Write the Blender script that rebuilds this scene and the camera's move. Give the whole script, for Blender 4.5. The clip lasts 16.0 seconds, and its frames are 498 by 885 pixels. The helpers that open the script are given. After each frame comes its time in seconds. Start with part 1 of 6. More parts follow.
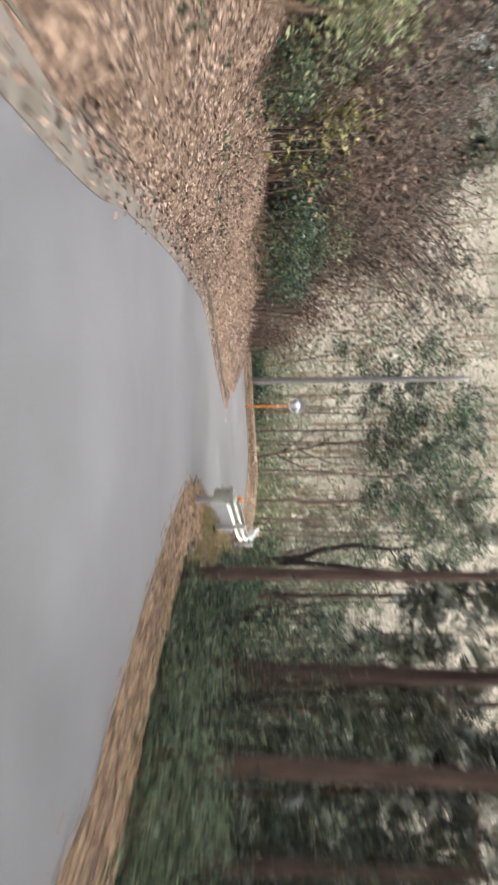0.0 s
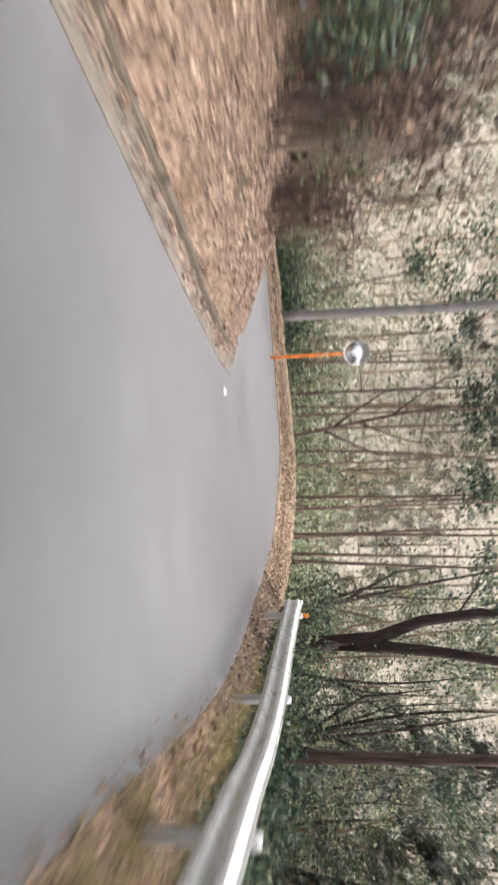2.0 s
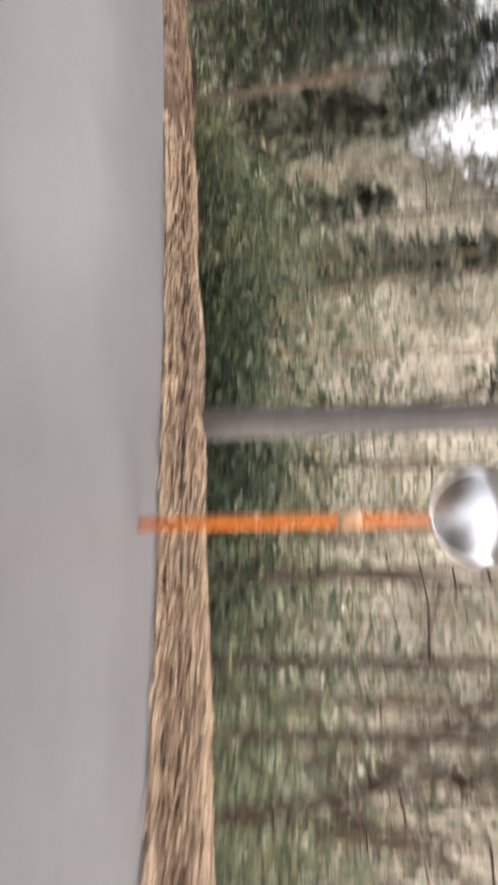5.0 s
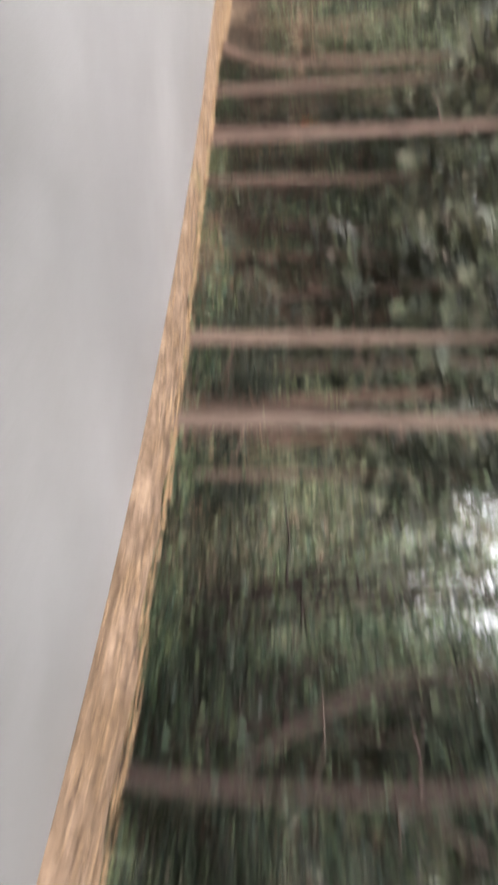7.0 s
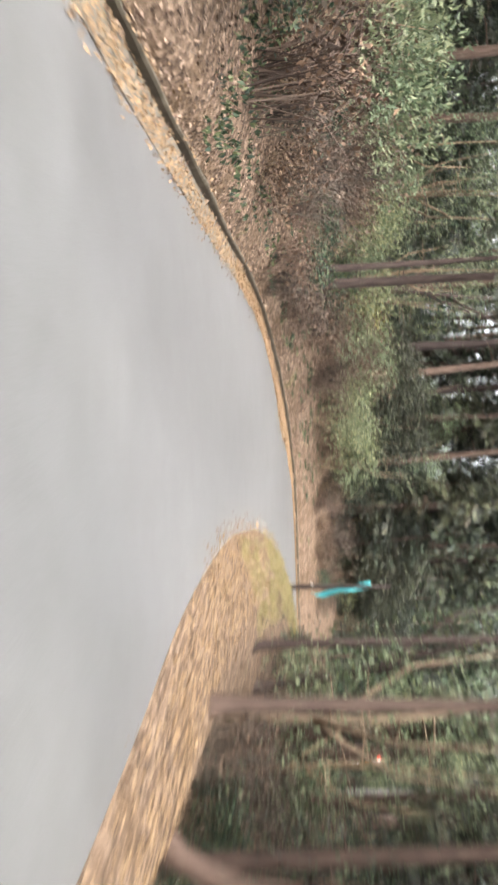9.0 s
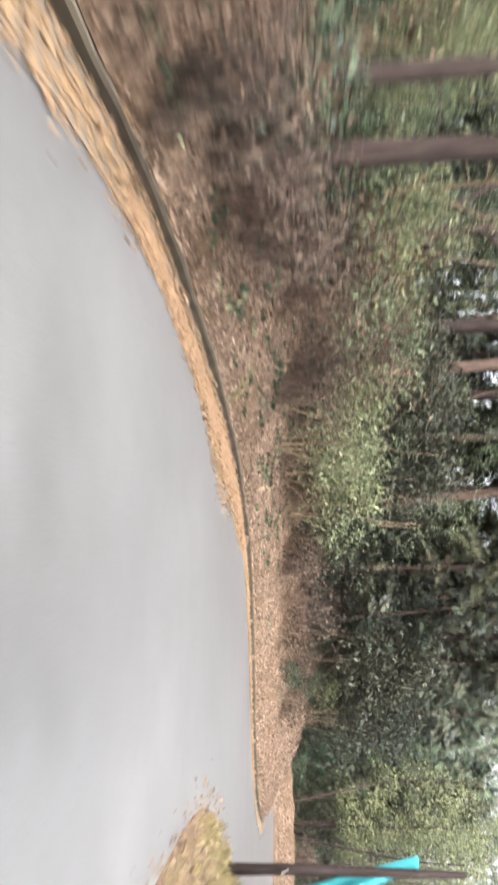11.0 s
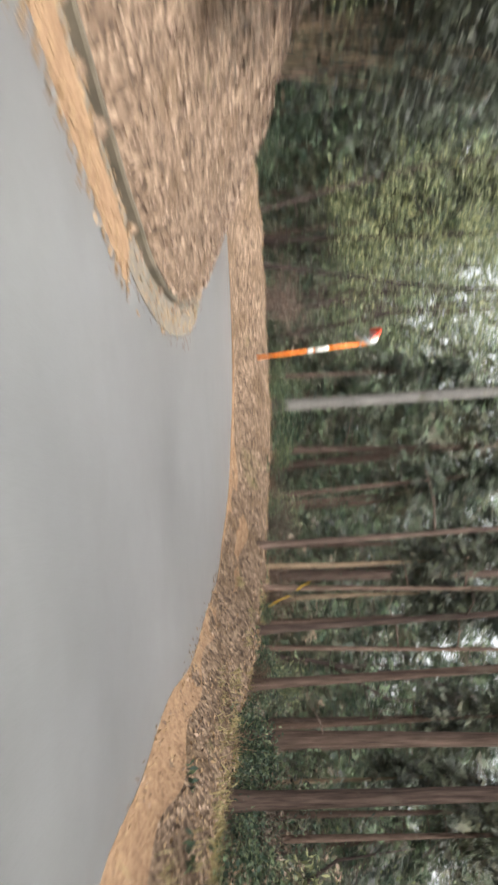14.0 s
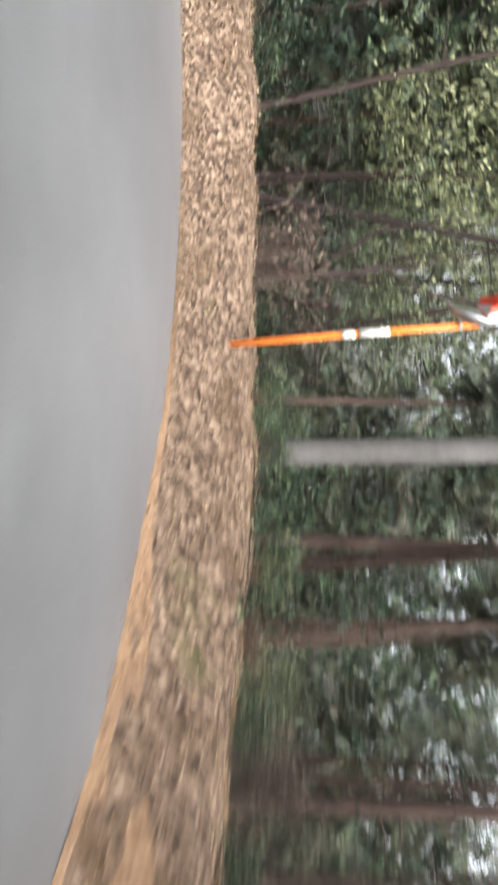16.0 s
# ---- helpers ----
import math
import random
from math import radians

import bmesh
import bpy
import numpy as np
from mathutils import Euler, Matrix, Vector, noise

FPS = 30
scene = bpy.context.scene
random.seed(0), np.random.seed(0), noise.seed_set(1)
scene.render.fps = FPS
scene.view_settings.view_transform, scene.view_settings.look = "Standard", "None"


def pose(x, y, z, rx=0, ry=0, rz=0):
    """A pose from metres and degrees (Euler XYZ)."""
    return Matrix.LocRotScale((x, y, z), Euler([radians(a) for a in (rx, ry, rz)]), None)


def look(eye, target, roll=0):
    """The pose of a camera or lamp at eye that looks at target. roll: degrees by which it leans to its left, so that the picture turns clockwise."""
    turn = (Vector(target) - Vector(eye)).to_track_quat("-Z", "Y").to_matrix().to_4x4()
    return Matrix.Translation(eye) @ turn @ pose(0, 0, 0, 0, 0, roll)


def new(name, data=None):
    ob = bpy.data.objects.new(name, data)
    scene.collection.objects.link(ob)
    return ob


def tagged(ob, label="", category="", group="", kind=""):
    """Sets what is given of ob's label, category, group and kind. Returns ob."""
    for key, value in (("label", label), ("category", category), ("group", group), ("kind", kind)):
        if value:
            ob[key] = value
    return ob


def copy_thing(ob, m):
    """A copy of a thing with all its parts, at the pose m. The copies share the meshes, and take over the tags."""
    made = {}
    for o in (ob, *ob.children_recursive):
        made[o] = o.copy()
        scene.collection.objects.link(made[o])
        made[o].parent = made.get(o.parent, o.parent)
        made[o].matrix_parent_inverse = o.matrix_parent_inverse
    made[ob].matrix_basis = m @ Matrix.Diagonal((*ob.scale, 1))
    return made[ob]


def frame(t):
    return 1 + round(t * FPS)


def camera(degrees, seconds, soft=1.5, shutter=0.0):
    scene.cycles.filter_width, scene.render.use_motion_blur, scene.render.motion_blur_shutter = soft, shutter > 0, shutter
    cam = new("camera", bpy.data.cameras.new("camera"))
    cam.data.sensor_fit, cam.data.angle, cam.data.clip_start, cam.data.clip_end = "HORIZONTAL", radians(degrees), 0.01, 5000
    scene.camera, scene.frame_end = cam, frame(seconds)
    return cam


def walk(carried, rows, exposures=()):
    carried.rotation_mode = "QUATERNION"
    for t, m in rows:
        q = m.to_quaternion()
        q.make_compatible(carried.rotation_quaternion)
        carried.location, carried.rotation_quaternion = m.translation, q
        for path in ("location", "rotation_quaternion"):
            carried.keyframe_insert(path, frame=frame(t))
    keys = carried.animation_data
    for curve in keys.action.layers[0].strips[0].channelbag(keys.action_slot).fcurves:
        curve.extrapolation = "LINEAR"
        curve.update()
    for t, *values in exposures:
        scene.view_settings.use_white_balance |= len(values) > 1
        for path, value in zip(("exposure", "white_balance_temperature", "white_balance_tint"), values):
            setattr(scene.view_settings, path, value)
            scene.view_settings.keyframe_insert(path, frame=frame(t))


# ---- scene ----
cam = camera(33.68, 16.0, soft=2.6, shutter=0.8)
PATH = [
    (0, (0.000, 0.000, 1.300), (-0.002, 1.980, 1.014), 89.11),
    (0.5, (-0.378, 3.487, 0.870), (-0.452, 5.458, 0.542), 89.38),
    (1, (-0.734, 7.061, 0.408), (-0.800, 9.027, 0.048), 89.14),
    (1.5, (-0.833, 10.285, -0.047), (-0.819, 12.251, -0.415), 88.41),
    (2, (-0.736, 13.733, -0.512), (-0.612, 15.693, -0.890), 87.78),
    (2.5, (-0.495, 17.291, -1.014), (-0.256, 19.244, -1.369), 88.20),
    (3, (-0.151, 20.549, -1.426), (0.145, 22.499, -1.754), 88.40),
    (3.2, (-0.005, 21.757, -1.570), (0.293, 23.708, -1.895), 88.35),
    (3.7, (0.245, 24.322, -1.901), (0.508, 26.280, -2.212), 88.23),
    (4.2, (0.210, 26.752, -2.189), (0.308, 28.728, -2.477), 88.09),
    (4.7, (-0.283, 29.068, -2.438), (-0.497, 31.039, -2.699), 87.98),
    (5.3, (-1.579, 31.490, -2.722), (-2.300, 33.341, -2.955), 88.06),
    (5.5, (-2.159, 32.163, -2.832), (-3.058, 33.935, -3.059), 88.23),
    (6, (-4.226, 33.686, -3.058), (-5.545, 35.174, -3.277), 88.94),
    (6.5, (-6.579, 34.753, -3.303), (-8.252, 35.826, -3.526), 89.72),
    (7, (-9.396, 35.148, -3.542), (-11.295, 35.724, -3.789), 90.51),
    (7.5, (-12.375, 34.896, -3.818), (-14.357, 34.947, -4.082), 89.94),
    (8, (-15.461, 34.181, -4.091), (-17.417, 33.860, -4.359), 88.77),
    (8.5, (-18.529, 33.061, -4.400), (-20.423, 32.476, -4.667), 87.71),
    (8.7, (-19.692, 32.535, -4.515), (-21.555, 31.856, -4.783), 87.51),
    (9.1, (-21.850, 31.385, -4.738), (-23.662, 30.581, -4.999), 87.39),
    (9.6, (-24.459, 29.862, -4.995), (-26.236, 28.975, -5.232), 87.46),
    (10.1, (-27.064, 28.338, -5.219), (-28.839, 27.440, -5.427), 87.61),
    (10.8, (-30.829, 26.376, -5.461), (-32.653, 25.573, -5.633), 87.80),
    (11, (-31.963, 25.880, -5.510), (-33.810, 25.130, -5.673), 87.85),
    (11.5, (-34.946, 24.779, -5.573), (-36.854, 24.195, -5.711), 87.93),
    (12, (-38.032, 24.051, -5.644), (-39.996, 23.696, -5.772), 87.82),
    (12.5, (-41.166, 23.754, -5.693), (-43.161, 23.671, -5.815), 87.38),
    (13, (-44.384, 23.849, -5.769), (-46.371, 24.041, -5.890), 86.65),
    (13.5, (-47.495, 24.390, -5.945), (-49.439, 24.840, -6.079), 86.79),
    (14, (-50.383, 25.181, -6.189), (-52.259, 25.859, -6.334), 87.03),
    (14.5, (-53.190, 26.200, -6.381), (-55.002, 27.036, -6.515), 87.81),
    (15, (-56.004, 27.402, -6.530), (-57.801, 28.273, -6.649), 88.74),
    (15.5, (-58.700, 28.268, -6.675), (-60.533, 29.060, -6.789), 89.55),
    (16, (-61.519, 28.793, -6.722), (-63.439, 29.346, -6.820), 89.96),
]
EXPOSURES = [(0, 1.83, 6350, 12), (0.5, 2.0, 6300, 12), (1, 2.1, 6300, 12), (1.5, 2.05, 6300, 12), (2.5, 1.88, 6450, 16), (3.2, 1.82, 6450, 16), (5.5, 1.82, 6700, 18), (6, 1.98, 6650, 19), (6.5, 2.06, 6600, 14), (7, 2.24, 6620, 14), (7.5, 2.22, 6650, 12), (8.5, 2.35, 6550, 10), (11, 2.47, 6400, 12), (11.5, 2.56, 6300, 11), (12, 2.55, 6320, 10), (12.5, 2.36, 6350, 10), (13, 2.16, 6400, 10), (13.5, 1.85, 6400, 9), (14.0, 2.0, 6500, 8), (14.5, 2.2, 6550, 8), (15, 2.0, 6400, 10), (15.5, 2.08, 6450, 10), (16, 2.1, 6250, 10)]
walk(cam, [(t, look(eye, target, roll)) for t, eye, target, roll in PATH], EXPOSURES)
# ---- world and sun ----
world = bpy.data.worlds.new("hazy_sky")
scene.world = world
world.use_nodes = True
wn, wl = world.node_tree.nodes, world.node_tree.links
sky = wn.new("ShaderNodeTexSky")
sky.sky_type = "NISHITA"
sky.sun_disc = False
SUN_EL, SUN_AZ = radians(56), radians(85)
sky.sun_elevation, sky.sun_rotation = SUN_EL, SUN_AZ
sky.air_density, sky.dust_density, sky.ozone_density = 1.0, 6.0, 0.6
haze = wn.new("ShaderNodeHueSaturation")
haze.inputs["Saturation"].default_value = 0.2
wl.new(sky.outputs[0], haze.inputs["Color"])
wl.new(haze.outputs[0], wn["Background"].inputs[0])
wn["Background"].inputs[1].default_value = 0.15
sun_data = bpy.data.lights.new("sun", "SUN")
sun_data.energy, sun_data.angle, sun_data.color = 1.35, radians(45), (1.0, 0.93, 0.84)
sun = new("sun", sun_data)
sun.matrix_world = look((0, 0, 0), (-math.sin(SUN_AZ) * math.cos(SUN_EL), -math.cos(SUN_AZ) * math.cos(SUN_EL), -math.sin(SUN_EL)))

# ---- materials ----


class Nodes:
    """A short way to write node materials."""

    def __init__(self, name, rough=0.8, spec=0.3, metal=0.0):
        self.m = bpy.data.materials.new(name)
        self.m.use_nodes = True
        self.n, self.l = self.m.node_tree.nodes, self.m.node_tree.links
        self.b = self.n["Principled BSDF"]
        self.b.inputs["Roughness"].default_value = rough
        self.b.inputs["Specular IOR Level"].default_value = spec
        self.b.inputs["Metallic"].default_value = metal
        self.co = self.n.new("ShaderNodeTexCoord").outputs["Object"]

    def noise(self, scale, detail=4.0, rough=0.6, stretch=None):
        t = self.n.new("ShaderNodeTexNoise")
        t.inputs["Scale"].default_value, t.inputs["Detail"].default_value, t.inputs["Roughness"].default_value = scale, detail, rough
        co = self.co
        if stretch:
            mp = self.n.new("ShaderNodeMapping")
            mp.inputs["Scale"].default_value = stretch
            self.l.new(co, mp.inputs[0])
            co = mp.outputs[0]
        self.l.new(co, t.inputs["Vector"])
        return t.outputs["Fac"]

    def cells(self, scale, feature="F1", stretch=None):
        t = self.n.new("ShaderNodeTexVoronoi")
        t.feature = feature
        t.inputs["Scale"].default_value = scale
        self.l.new(self.co, t.inputs["Vector"])
        return t

    def ramp(self, fac, *stops):
        r = self.n.new("ShaderNodeValToRGB")
        e = r.color_ramp.elements
        while len(e) < len(stops):
            e.new(0.5)
        for el, (p, c) in zip(e, stops):
            el.position, el.color = p, (*c, 1)
        self.l.new(fac, r.inputs[0])
        return r.outputs[0]

    def mix(self, fac, a, b, how="MIX"):
        x = self.n.new("ShaderNodeMix")
        x.data_type, x.blend_type = "RGBA", how
        for sock, v in ((x.inputs[0], fac), (x.inputs[6], a), (x.inputs[7], b)):
            if isinstance(v, (int, float)):
                sock.default_value = v
            elif isinstance(v, tuple):
                sock.default_value = (*v, 1)
            else:
                self.l.new(v, sock)
        return x.outputs[2]

    def color(self, c):
        if isinstance(c, tuple):
            self.b.inputs["Base Color"].default_value = (*c, 1)
        else:
            self.l.new(c, self.b.inputs["Base Color"])
        return self

    def bump(self, fac, strength=0.4, dist=0.01):
        b = self.n.new("ShaderNodeBump")
        b.inputs["Strength"].default_value, b.inputs["Distance"].default_value = strength, dist
        self.l.new(fac, b.inputs["Height"])
        self.l.new(b.outputs[0], self.b.inputs["Normal"])
        return self

    def island(self):
        return self.n.new("ShaderNodeNewGeometry").outputs["Random Per Island"]

    def each(self):
        return self.n.new("ShaderNodeObjectInfo").outputs["Random"]


def asphalt():
    k = Nodes("asphalt", 0.5, 1.0)
    base = k.ramp(k.noise(0.35, 5, 0.65), (0.22, (0.07, 0.071, 0.074)), (0.5, (0.1, 0.1, 0.103)), (0.78, (0.136, 0.136, 0.138)))
    grit = k.ramp(k.noise(90, 3, 0.7), (0.3, (0.55, 0.55, 0.55)), (0.75, (1.2, 1.2, 1.2)))
    # stains, with patchy reflections put into the colour as well
    stain_glare = k.ramp(k.noise(1.3, 6, 0.7), (0.36, (0.8, 0.793, 0.778)), (0.62, (1.02, 1.02, 1.02)))
    c = k.mix(1.0, k.mix(1.0, base, grit, "MULTIPLY"), stain_glare, "MULTIPLY")
    k.color(c).bump(k.noise(160, 2), 0.02, 0.002)
    k.l.new(k.ramp(k.noise(0.35, 2, 0.5), (0.25, (0.42, 0.42, 0.42)), (0.75, (0.52, 0.52, 0.52))), k.b.inputs["Roughness"])
    k.b.inputs["Sheen Weight"].default_value, k.b.inputs["Sheen Roughness"].default_value = 0.4, 0.3
    return k.m


def leafy_ground():
    k = Nodes("leaf_covered_soil", 0.9, 0.1)
    v = k.cells(19)
    leaf = k.ramp(v.outputs["Color"], (0.1, (0.038, 0.026, 0.019)), (0.4, (0.09, 0.062, 0.044)), (0.65, (0.16, 0.113, 0.08)), (0.95, (0.26, 0.19, 0.137)))
    soil = k.ramp(k.noise(22, 4), (0.3, (0.05, 0.034, 0.022)), (0.8, (0.13, 0.085, 0.05)))
    c = k.mix(k.ramp(k.noise(1.1, 4, 0.7), (0.3, (0, 0, 0)), (0.5, (1, 1, 1))), soil, leaf)
    moss = k.ramp(k.noise(14, 3), (0.3, (0.055, 0.075, 0.018)), (0.8, (0.15, 0.16, 0.05)))
    c = k.mix(k.ramp(k.noise(0.55, 5, 0.65), (0.63, (0, 0, 0)), (0.75, (0.6, 0.6, 0.6))), c, moss)
    # dry pale grass and scrub on the open hill to the north, paled further for haze
    sep = k.n.new("ShaderNodeSeparateXYZ")
    k.l.new(k.co, sep.inputs[0])
    rng_n = k.n.new("ShaderNodeMapRange")
    rng_n.inputs["From Min"].default_value, rng_n.inputs["From Max"].default_value = 52, 66
    k.l.new(sep.outputs["Y"], rng_n.inputs["Value"])
    dry = k.ramp(k.noise(1.7, 8, 0.75), (0.3, (0.13, 0.128, 0.086)), (0.5, (0.29, 0.26, 0.208)), (0.72, (0.43, 0.387, 0.325)))
    west = k.n.new("ShaderNodeMapRange")
    west.inputs["From Min"].default_value, west.inputs["From Max"].default_value = 70, 50
    k.l.new(sep.outputs["X"], west.inputs["Value"])
    east = k.n.new("ShaderNodeMapRange")
    east.inputs["From Min"].default_value, east.inputs["From Max"].default_value = -58, -46
    k.l.new(sep.outputs["X"], east.inputs["Value"])
    strip_n = k.n.new("ShaderNodeMath")
    strip_n.operation = "MULTIPLY"
    k.l.new(east.outputs[0], strip_n.inputs[0])
    k.l.new(west.outputs[0], strip_n.inputs[1])
    both = k.n.new("ShaderNodeMath")
    both.operation = "MULTIPLY"
    k.l.new(rng_n.outputs[0], both.inputs[0])
    k.l.new(strip_n.outputs[0], both.inputs[1])
    c = k.mix(both.outputs[0], c, dry)
    k.color(c).bump(v.outputs["Distance"], 0.9, 0.03)
    return k.m


def concrete(name, lo, hi):
    k = Nodes(name, 0.85, 0.25)
    c = k.ramp(k.noise(3.2, 6, 0.7), (0.3, lo), (0.72, hi))
    moss = k.ramp(k.noise(2.1, 5, 0.7), (0.55, (1, 1, 1)), (0.7, (0.72, 0.73, 0.56)))
    k.color(k.mix(1.0, c, moss, "MULTIPLY")).bump(k.noise(60, 4), 0.4, 0.006)
    return k.m


def bark(name, lo, hi, lichen):
    k = Nodes(name, 0.92, 0.12)
    streak = k.noise(6.0, 5, 0.65, (3.2, 3.2, 0.32))
    c = k.ramp(streak, (0.3, lo), (0.68, hi))
    c = k.mix(k.ramp(k.noise(1.4, 4, 0.7), (0.56, (0, 0, 0)), (0.72, (0.7, 0.7, 0.7))), c, lichen)
    shade = k.ramp(k.each(), (0.0, (0.7, 0.7, 0.72)), (1.0, (1.25, 1.2, 1.15)))
    k.color(k.mix(1.0, c, shade, "MULTIPLY")).bump(streak, 0.9, 0.03)
    return k.m


def leaf(name, *tones, rough=0.55, trans=0.25):
    k = Nodes(name, rough, 0.35)
    n = len(tones)
    c = k.ramp(k.island(), *[(i / max(1, n - 1), t) for i, t in enumerate(tones)])
    shade = k.ramp(k.each(), (0.0, (0.7, 0.8, 0.76)), (0.5, (1.0, 0.98, 0.95)), (1.0, (1.25, 1.13, 0.95)))
    c = k.mix(1.0, c, shade, "MULTIPLY")
    k.color(c)
    if trans:
        tr = k.n.new("ShaderNodeBsdfTranslucent")
        k.l.new(c, tr.inputs[0])
        mx = k.n.new("ShaderNodeMixShader")
        mx.inputs[0].default_value = trans
        k.l.new(k.b.outputs[0], mx.inputs[1])
        k.l.new(tr.outputs[0], mx.inputs[2])
        k.l.new(mx.outputs[0], k.n["Material Output"].inputs[0])
    return k.m


def paint(name, c, worn, rough=0.45, metal=0.0, wear=0.62):
    k = Nodes(name, rough, 0.4, metal)
    f = k.ramp(k.noise(9, 6, 0.75), (wear, (0, 0, 0)), (wear + 0.1, (1, 1, 1)))
    soft = k.ramp(k.noise(2.5, 4), (0.3, (0.85, 0.85, 0.85)), (0.7, (1.05, 1.05, 1.05)))
    k.color(k.mix(1.0, k.mix(f, c, worn), soft, "MULTIPLY")).bump(k.noise(40, 3), 0.12, 0.003)
    return k.m


ASPHALT = asphalt()
GROUND = leafy_ground()
GUTTER = concrete("gutter_concrete", (0.088, 0.077, 0.062), (0.155, 0.138, 0.114))
# dark for its moss and for the shadow on its face, both in the colour
KERB = concrete("kerb_concrete", (0.045, 0.038, 0.028), (0.115, 0.096, 0.07))
# the second pole has darker tones than the first
POLE_DARKER = concrete("darker_pole_concrete", (0.08, 0.076, 0.073), (0.15, 0.142, 0.135))
POLE_CONCRETE = concrete("pole_concrete", (0.155, 0.147, 0.138), (0.235, 0.222, 0.205))
BARK_RED = bark("reddish_bark", (0.048, 0.035, 0.03), (0.155, 0.112, 0.093), (0.155, 0.14, 0.11))
BARK_DARK = bark("dark_bark", (0.025, 0.02, 0.02), (0.085, 0.066, 0.06), (0.1, 0.1, 0.08))
BARK_ROSY = bark("pinkish_bark", (0.085, 0.064, 0.054), (0.225, 0.172, 0.145), (0.2, 0.172, 0.145))
BARK_PALE = bark("pale_bark", (0.11, 0.084, 0.062), (0.31, 0.24, 0.172), (0.25, 0.225, 0.17))
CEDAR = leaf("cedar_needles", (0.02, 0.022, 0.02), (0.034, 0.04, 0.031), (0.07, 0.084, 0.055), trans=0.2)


def needles(name, scale, *tones, gaps=0.5):
    """Sprays of needles: a blade with many small gaps."""
    m = leaf(name, *tones, trans=0.12)
    n, l = m.node_tree.nodes, m.node_tree.links
    co = n.new("ShaderNodeTexCoord")
    t = n.new("ShaderNodeTexNoise")
    t.inputs["Scale"].default_value, t.inputs["Detail"].default_value = scale, 2.0
    l.new(co.outputs["Object"], t.inputs["Vector"])
    cut = n.new("ShaderNodeMath")
    cut.operation, cut.inputs[1].default_value = "GREATER_THAN", gaps
    l.new(t.outputs["Fac"], cut.inputs[0])
    out = n["Material Output"]
    was = out.inputs[0].links[0].from_socket
    gap = n.new("ShaderNodeBsdfTransparent")
    mx = n.new("ShaderNodeMixShader")
    l.new(cut.outputs[0], mx.inputs[0])
    l.new(gap.outputs[0], mx.inputs[1])
    l.new(was, mx.inputs[2])
    l.new(mx.outputs[0], out.inputs[0])
    return m


SPRAY = needles("cedar_sprays", 21, (0.022, 0.027, 0.025), (0.038, 0.047, 0.036), (0.088, 0.106, 0.068), (0.055, 0.042, 0.037))
GREEN_SPRAY = needles("green_sprays", 20, (0.027, 0.041, 0.033), (0.05, 0.076, 0.052), (0.16, 0.205, 0.118), (0.06, 0.052, 0.042), gaps=0.51)
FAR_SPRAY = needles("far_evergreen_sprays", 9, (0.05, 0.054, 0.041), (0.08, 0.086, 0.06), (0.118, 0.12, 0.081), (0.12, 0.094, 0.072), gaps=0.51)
BROAD = leaf("broad_leaves", (0.018, 0.033, 0.025), (0.03, 0.055, 0.038), (0.06, 0.096, 0.06), (0.18, 0.22, 0.125), trans=0.35)
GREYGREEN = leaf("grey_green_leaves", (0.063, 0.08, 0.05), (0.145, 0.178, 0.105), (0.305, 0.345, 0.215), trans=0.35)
OLIVE = leaf("olive_leaves", (0.09, 0.1, 0.035), (0.17, 0.17, 0.065), (0.27, 0.25, 0.12))
DRYLEAF = leaf("dry_leaves", (0.045, 0.029, 0.022), (0.118, 0.078, 0.06), (0.225, 0.155, 0.119), (0.4, 0.296, 0.232), rough=0.8, trans=0.1)
PALELEAF = leaf("pale_leaves", (0.2, 0.13, 0.092), (0.44, 0.3, 0.212), (0.58, 0.405, 0.292), (0.66, 0.485, 0.36), rough=0.8, trans=0.1)
ORANGELEAF = leaf("orange_leaves", (0.16, 0.1, 0.056), (0.245, 0.158, 0.09), (0.33, 0.225, 0.138), rough=0.8, trans=0.1)
DEADLEAF = leaf("dead_leaves", (0.028, 0.019, 0.016), (0.06, 0.042, 0.033), (0.102, 0.071, 0.055), (0.17, 0.124, 0.095), rough=0.85, trans=0.1)
TWIG = leaf("twigs", (0.045, 0.033, 0.029), (0.085, 0.062, 0.053), (0.15, 0.115, 0.095), rough=0.9, trans=0.0)
# twig tones kept pale and close together, so distance haze is in the colour
HAZETWIG = leaf("hazed_bare_twigs", (0.195, 0.186, 0.137), (0.31, 0.28, 0.228), (0.39, 0.354, 0.292), (0.24, 0.235, 0.166), rough=0.9, trans=0.2)
k_d = Nodes("crushed_leaves", 0.85, 0.15)
drift_v = k_d.cells(26)
DRIFT = k_d.color(k_d.mix(k_d.ramp(k_d.noise(3.0, 5, 0.7), (0.35, (0, 0, 0)), (0.65, (1, 1, 1))), k_d.ramp(drift_v.outputs["Color"], (0.1, (0.11, 0.065, 0.039)), (0.9, (0.215, 0.138, 0.084))), k_d.ramp(drift_v.outputs["Color"], (0.1, (0.15, 0.092, 0.054)), (0.9, (0.265, 0.174, 0.107))))).bump(drift_v.outputs["Distance"], 0.8, 0.015).m
GRASS = leaf("grass_blades", (0.12, 0.115, 0.055), (0.21, 0.195, 0.1), (0.31, 0.27, 0.16))
RAIL_WHITE = paint("rail_white_paint", (0.76, 0.76, 0.71), (0.34, 0.33, 0.24), 0.72, 0.0, 0.53)
RAIL_DULL = paint("rail_dull_paint", (0.4, 0.4, 0.33), (0.25, 0.24, 0.17), 0.7, 0.0, 0.55)
POST_GREY = paint("post_grey_paint", (0.5, 0.5, 0.48), (0.25, 0.22, 0.18), 0.55)
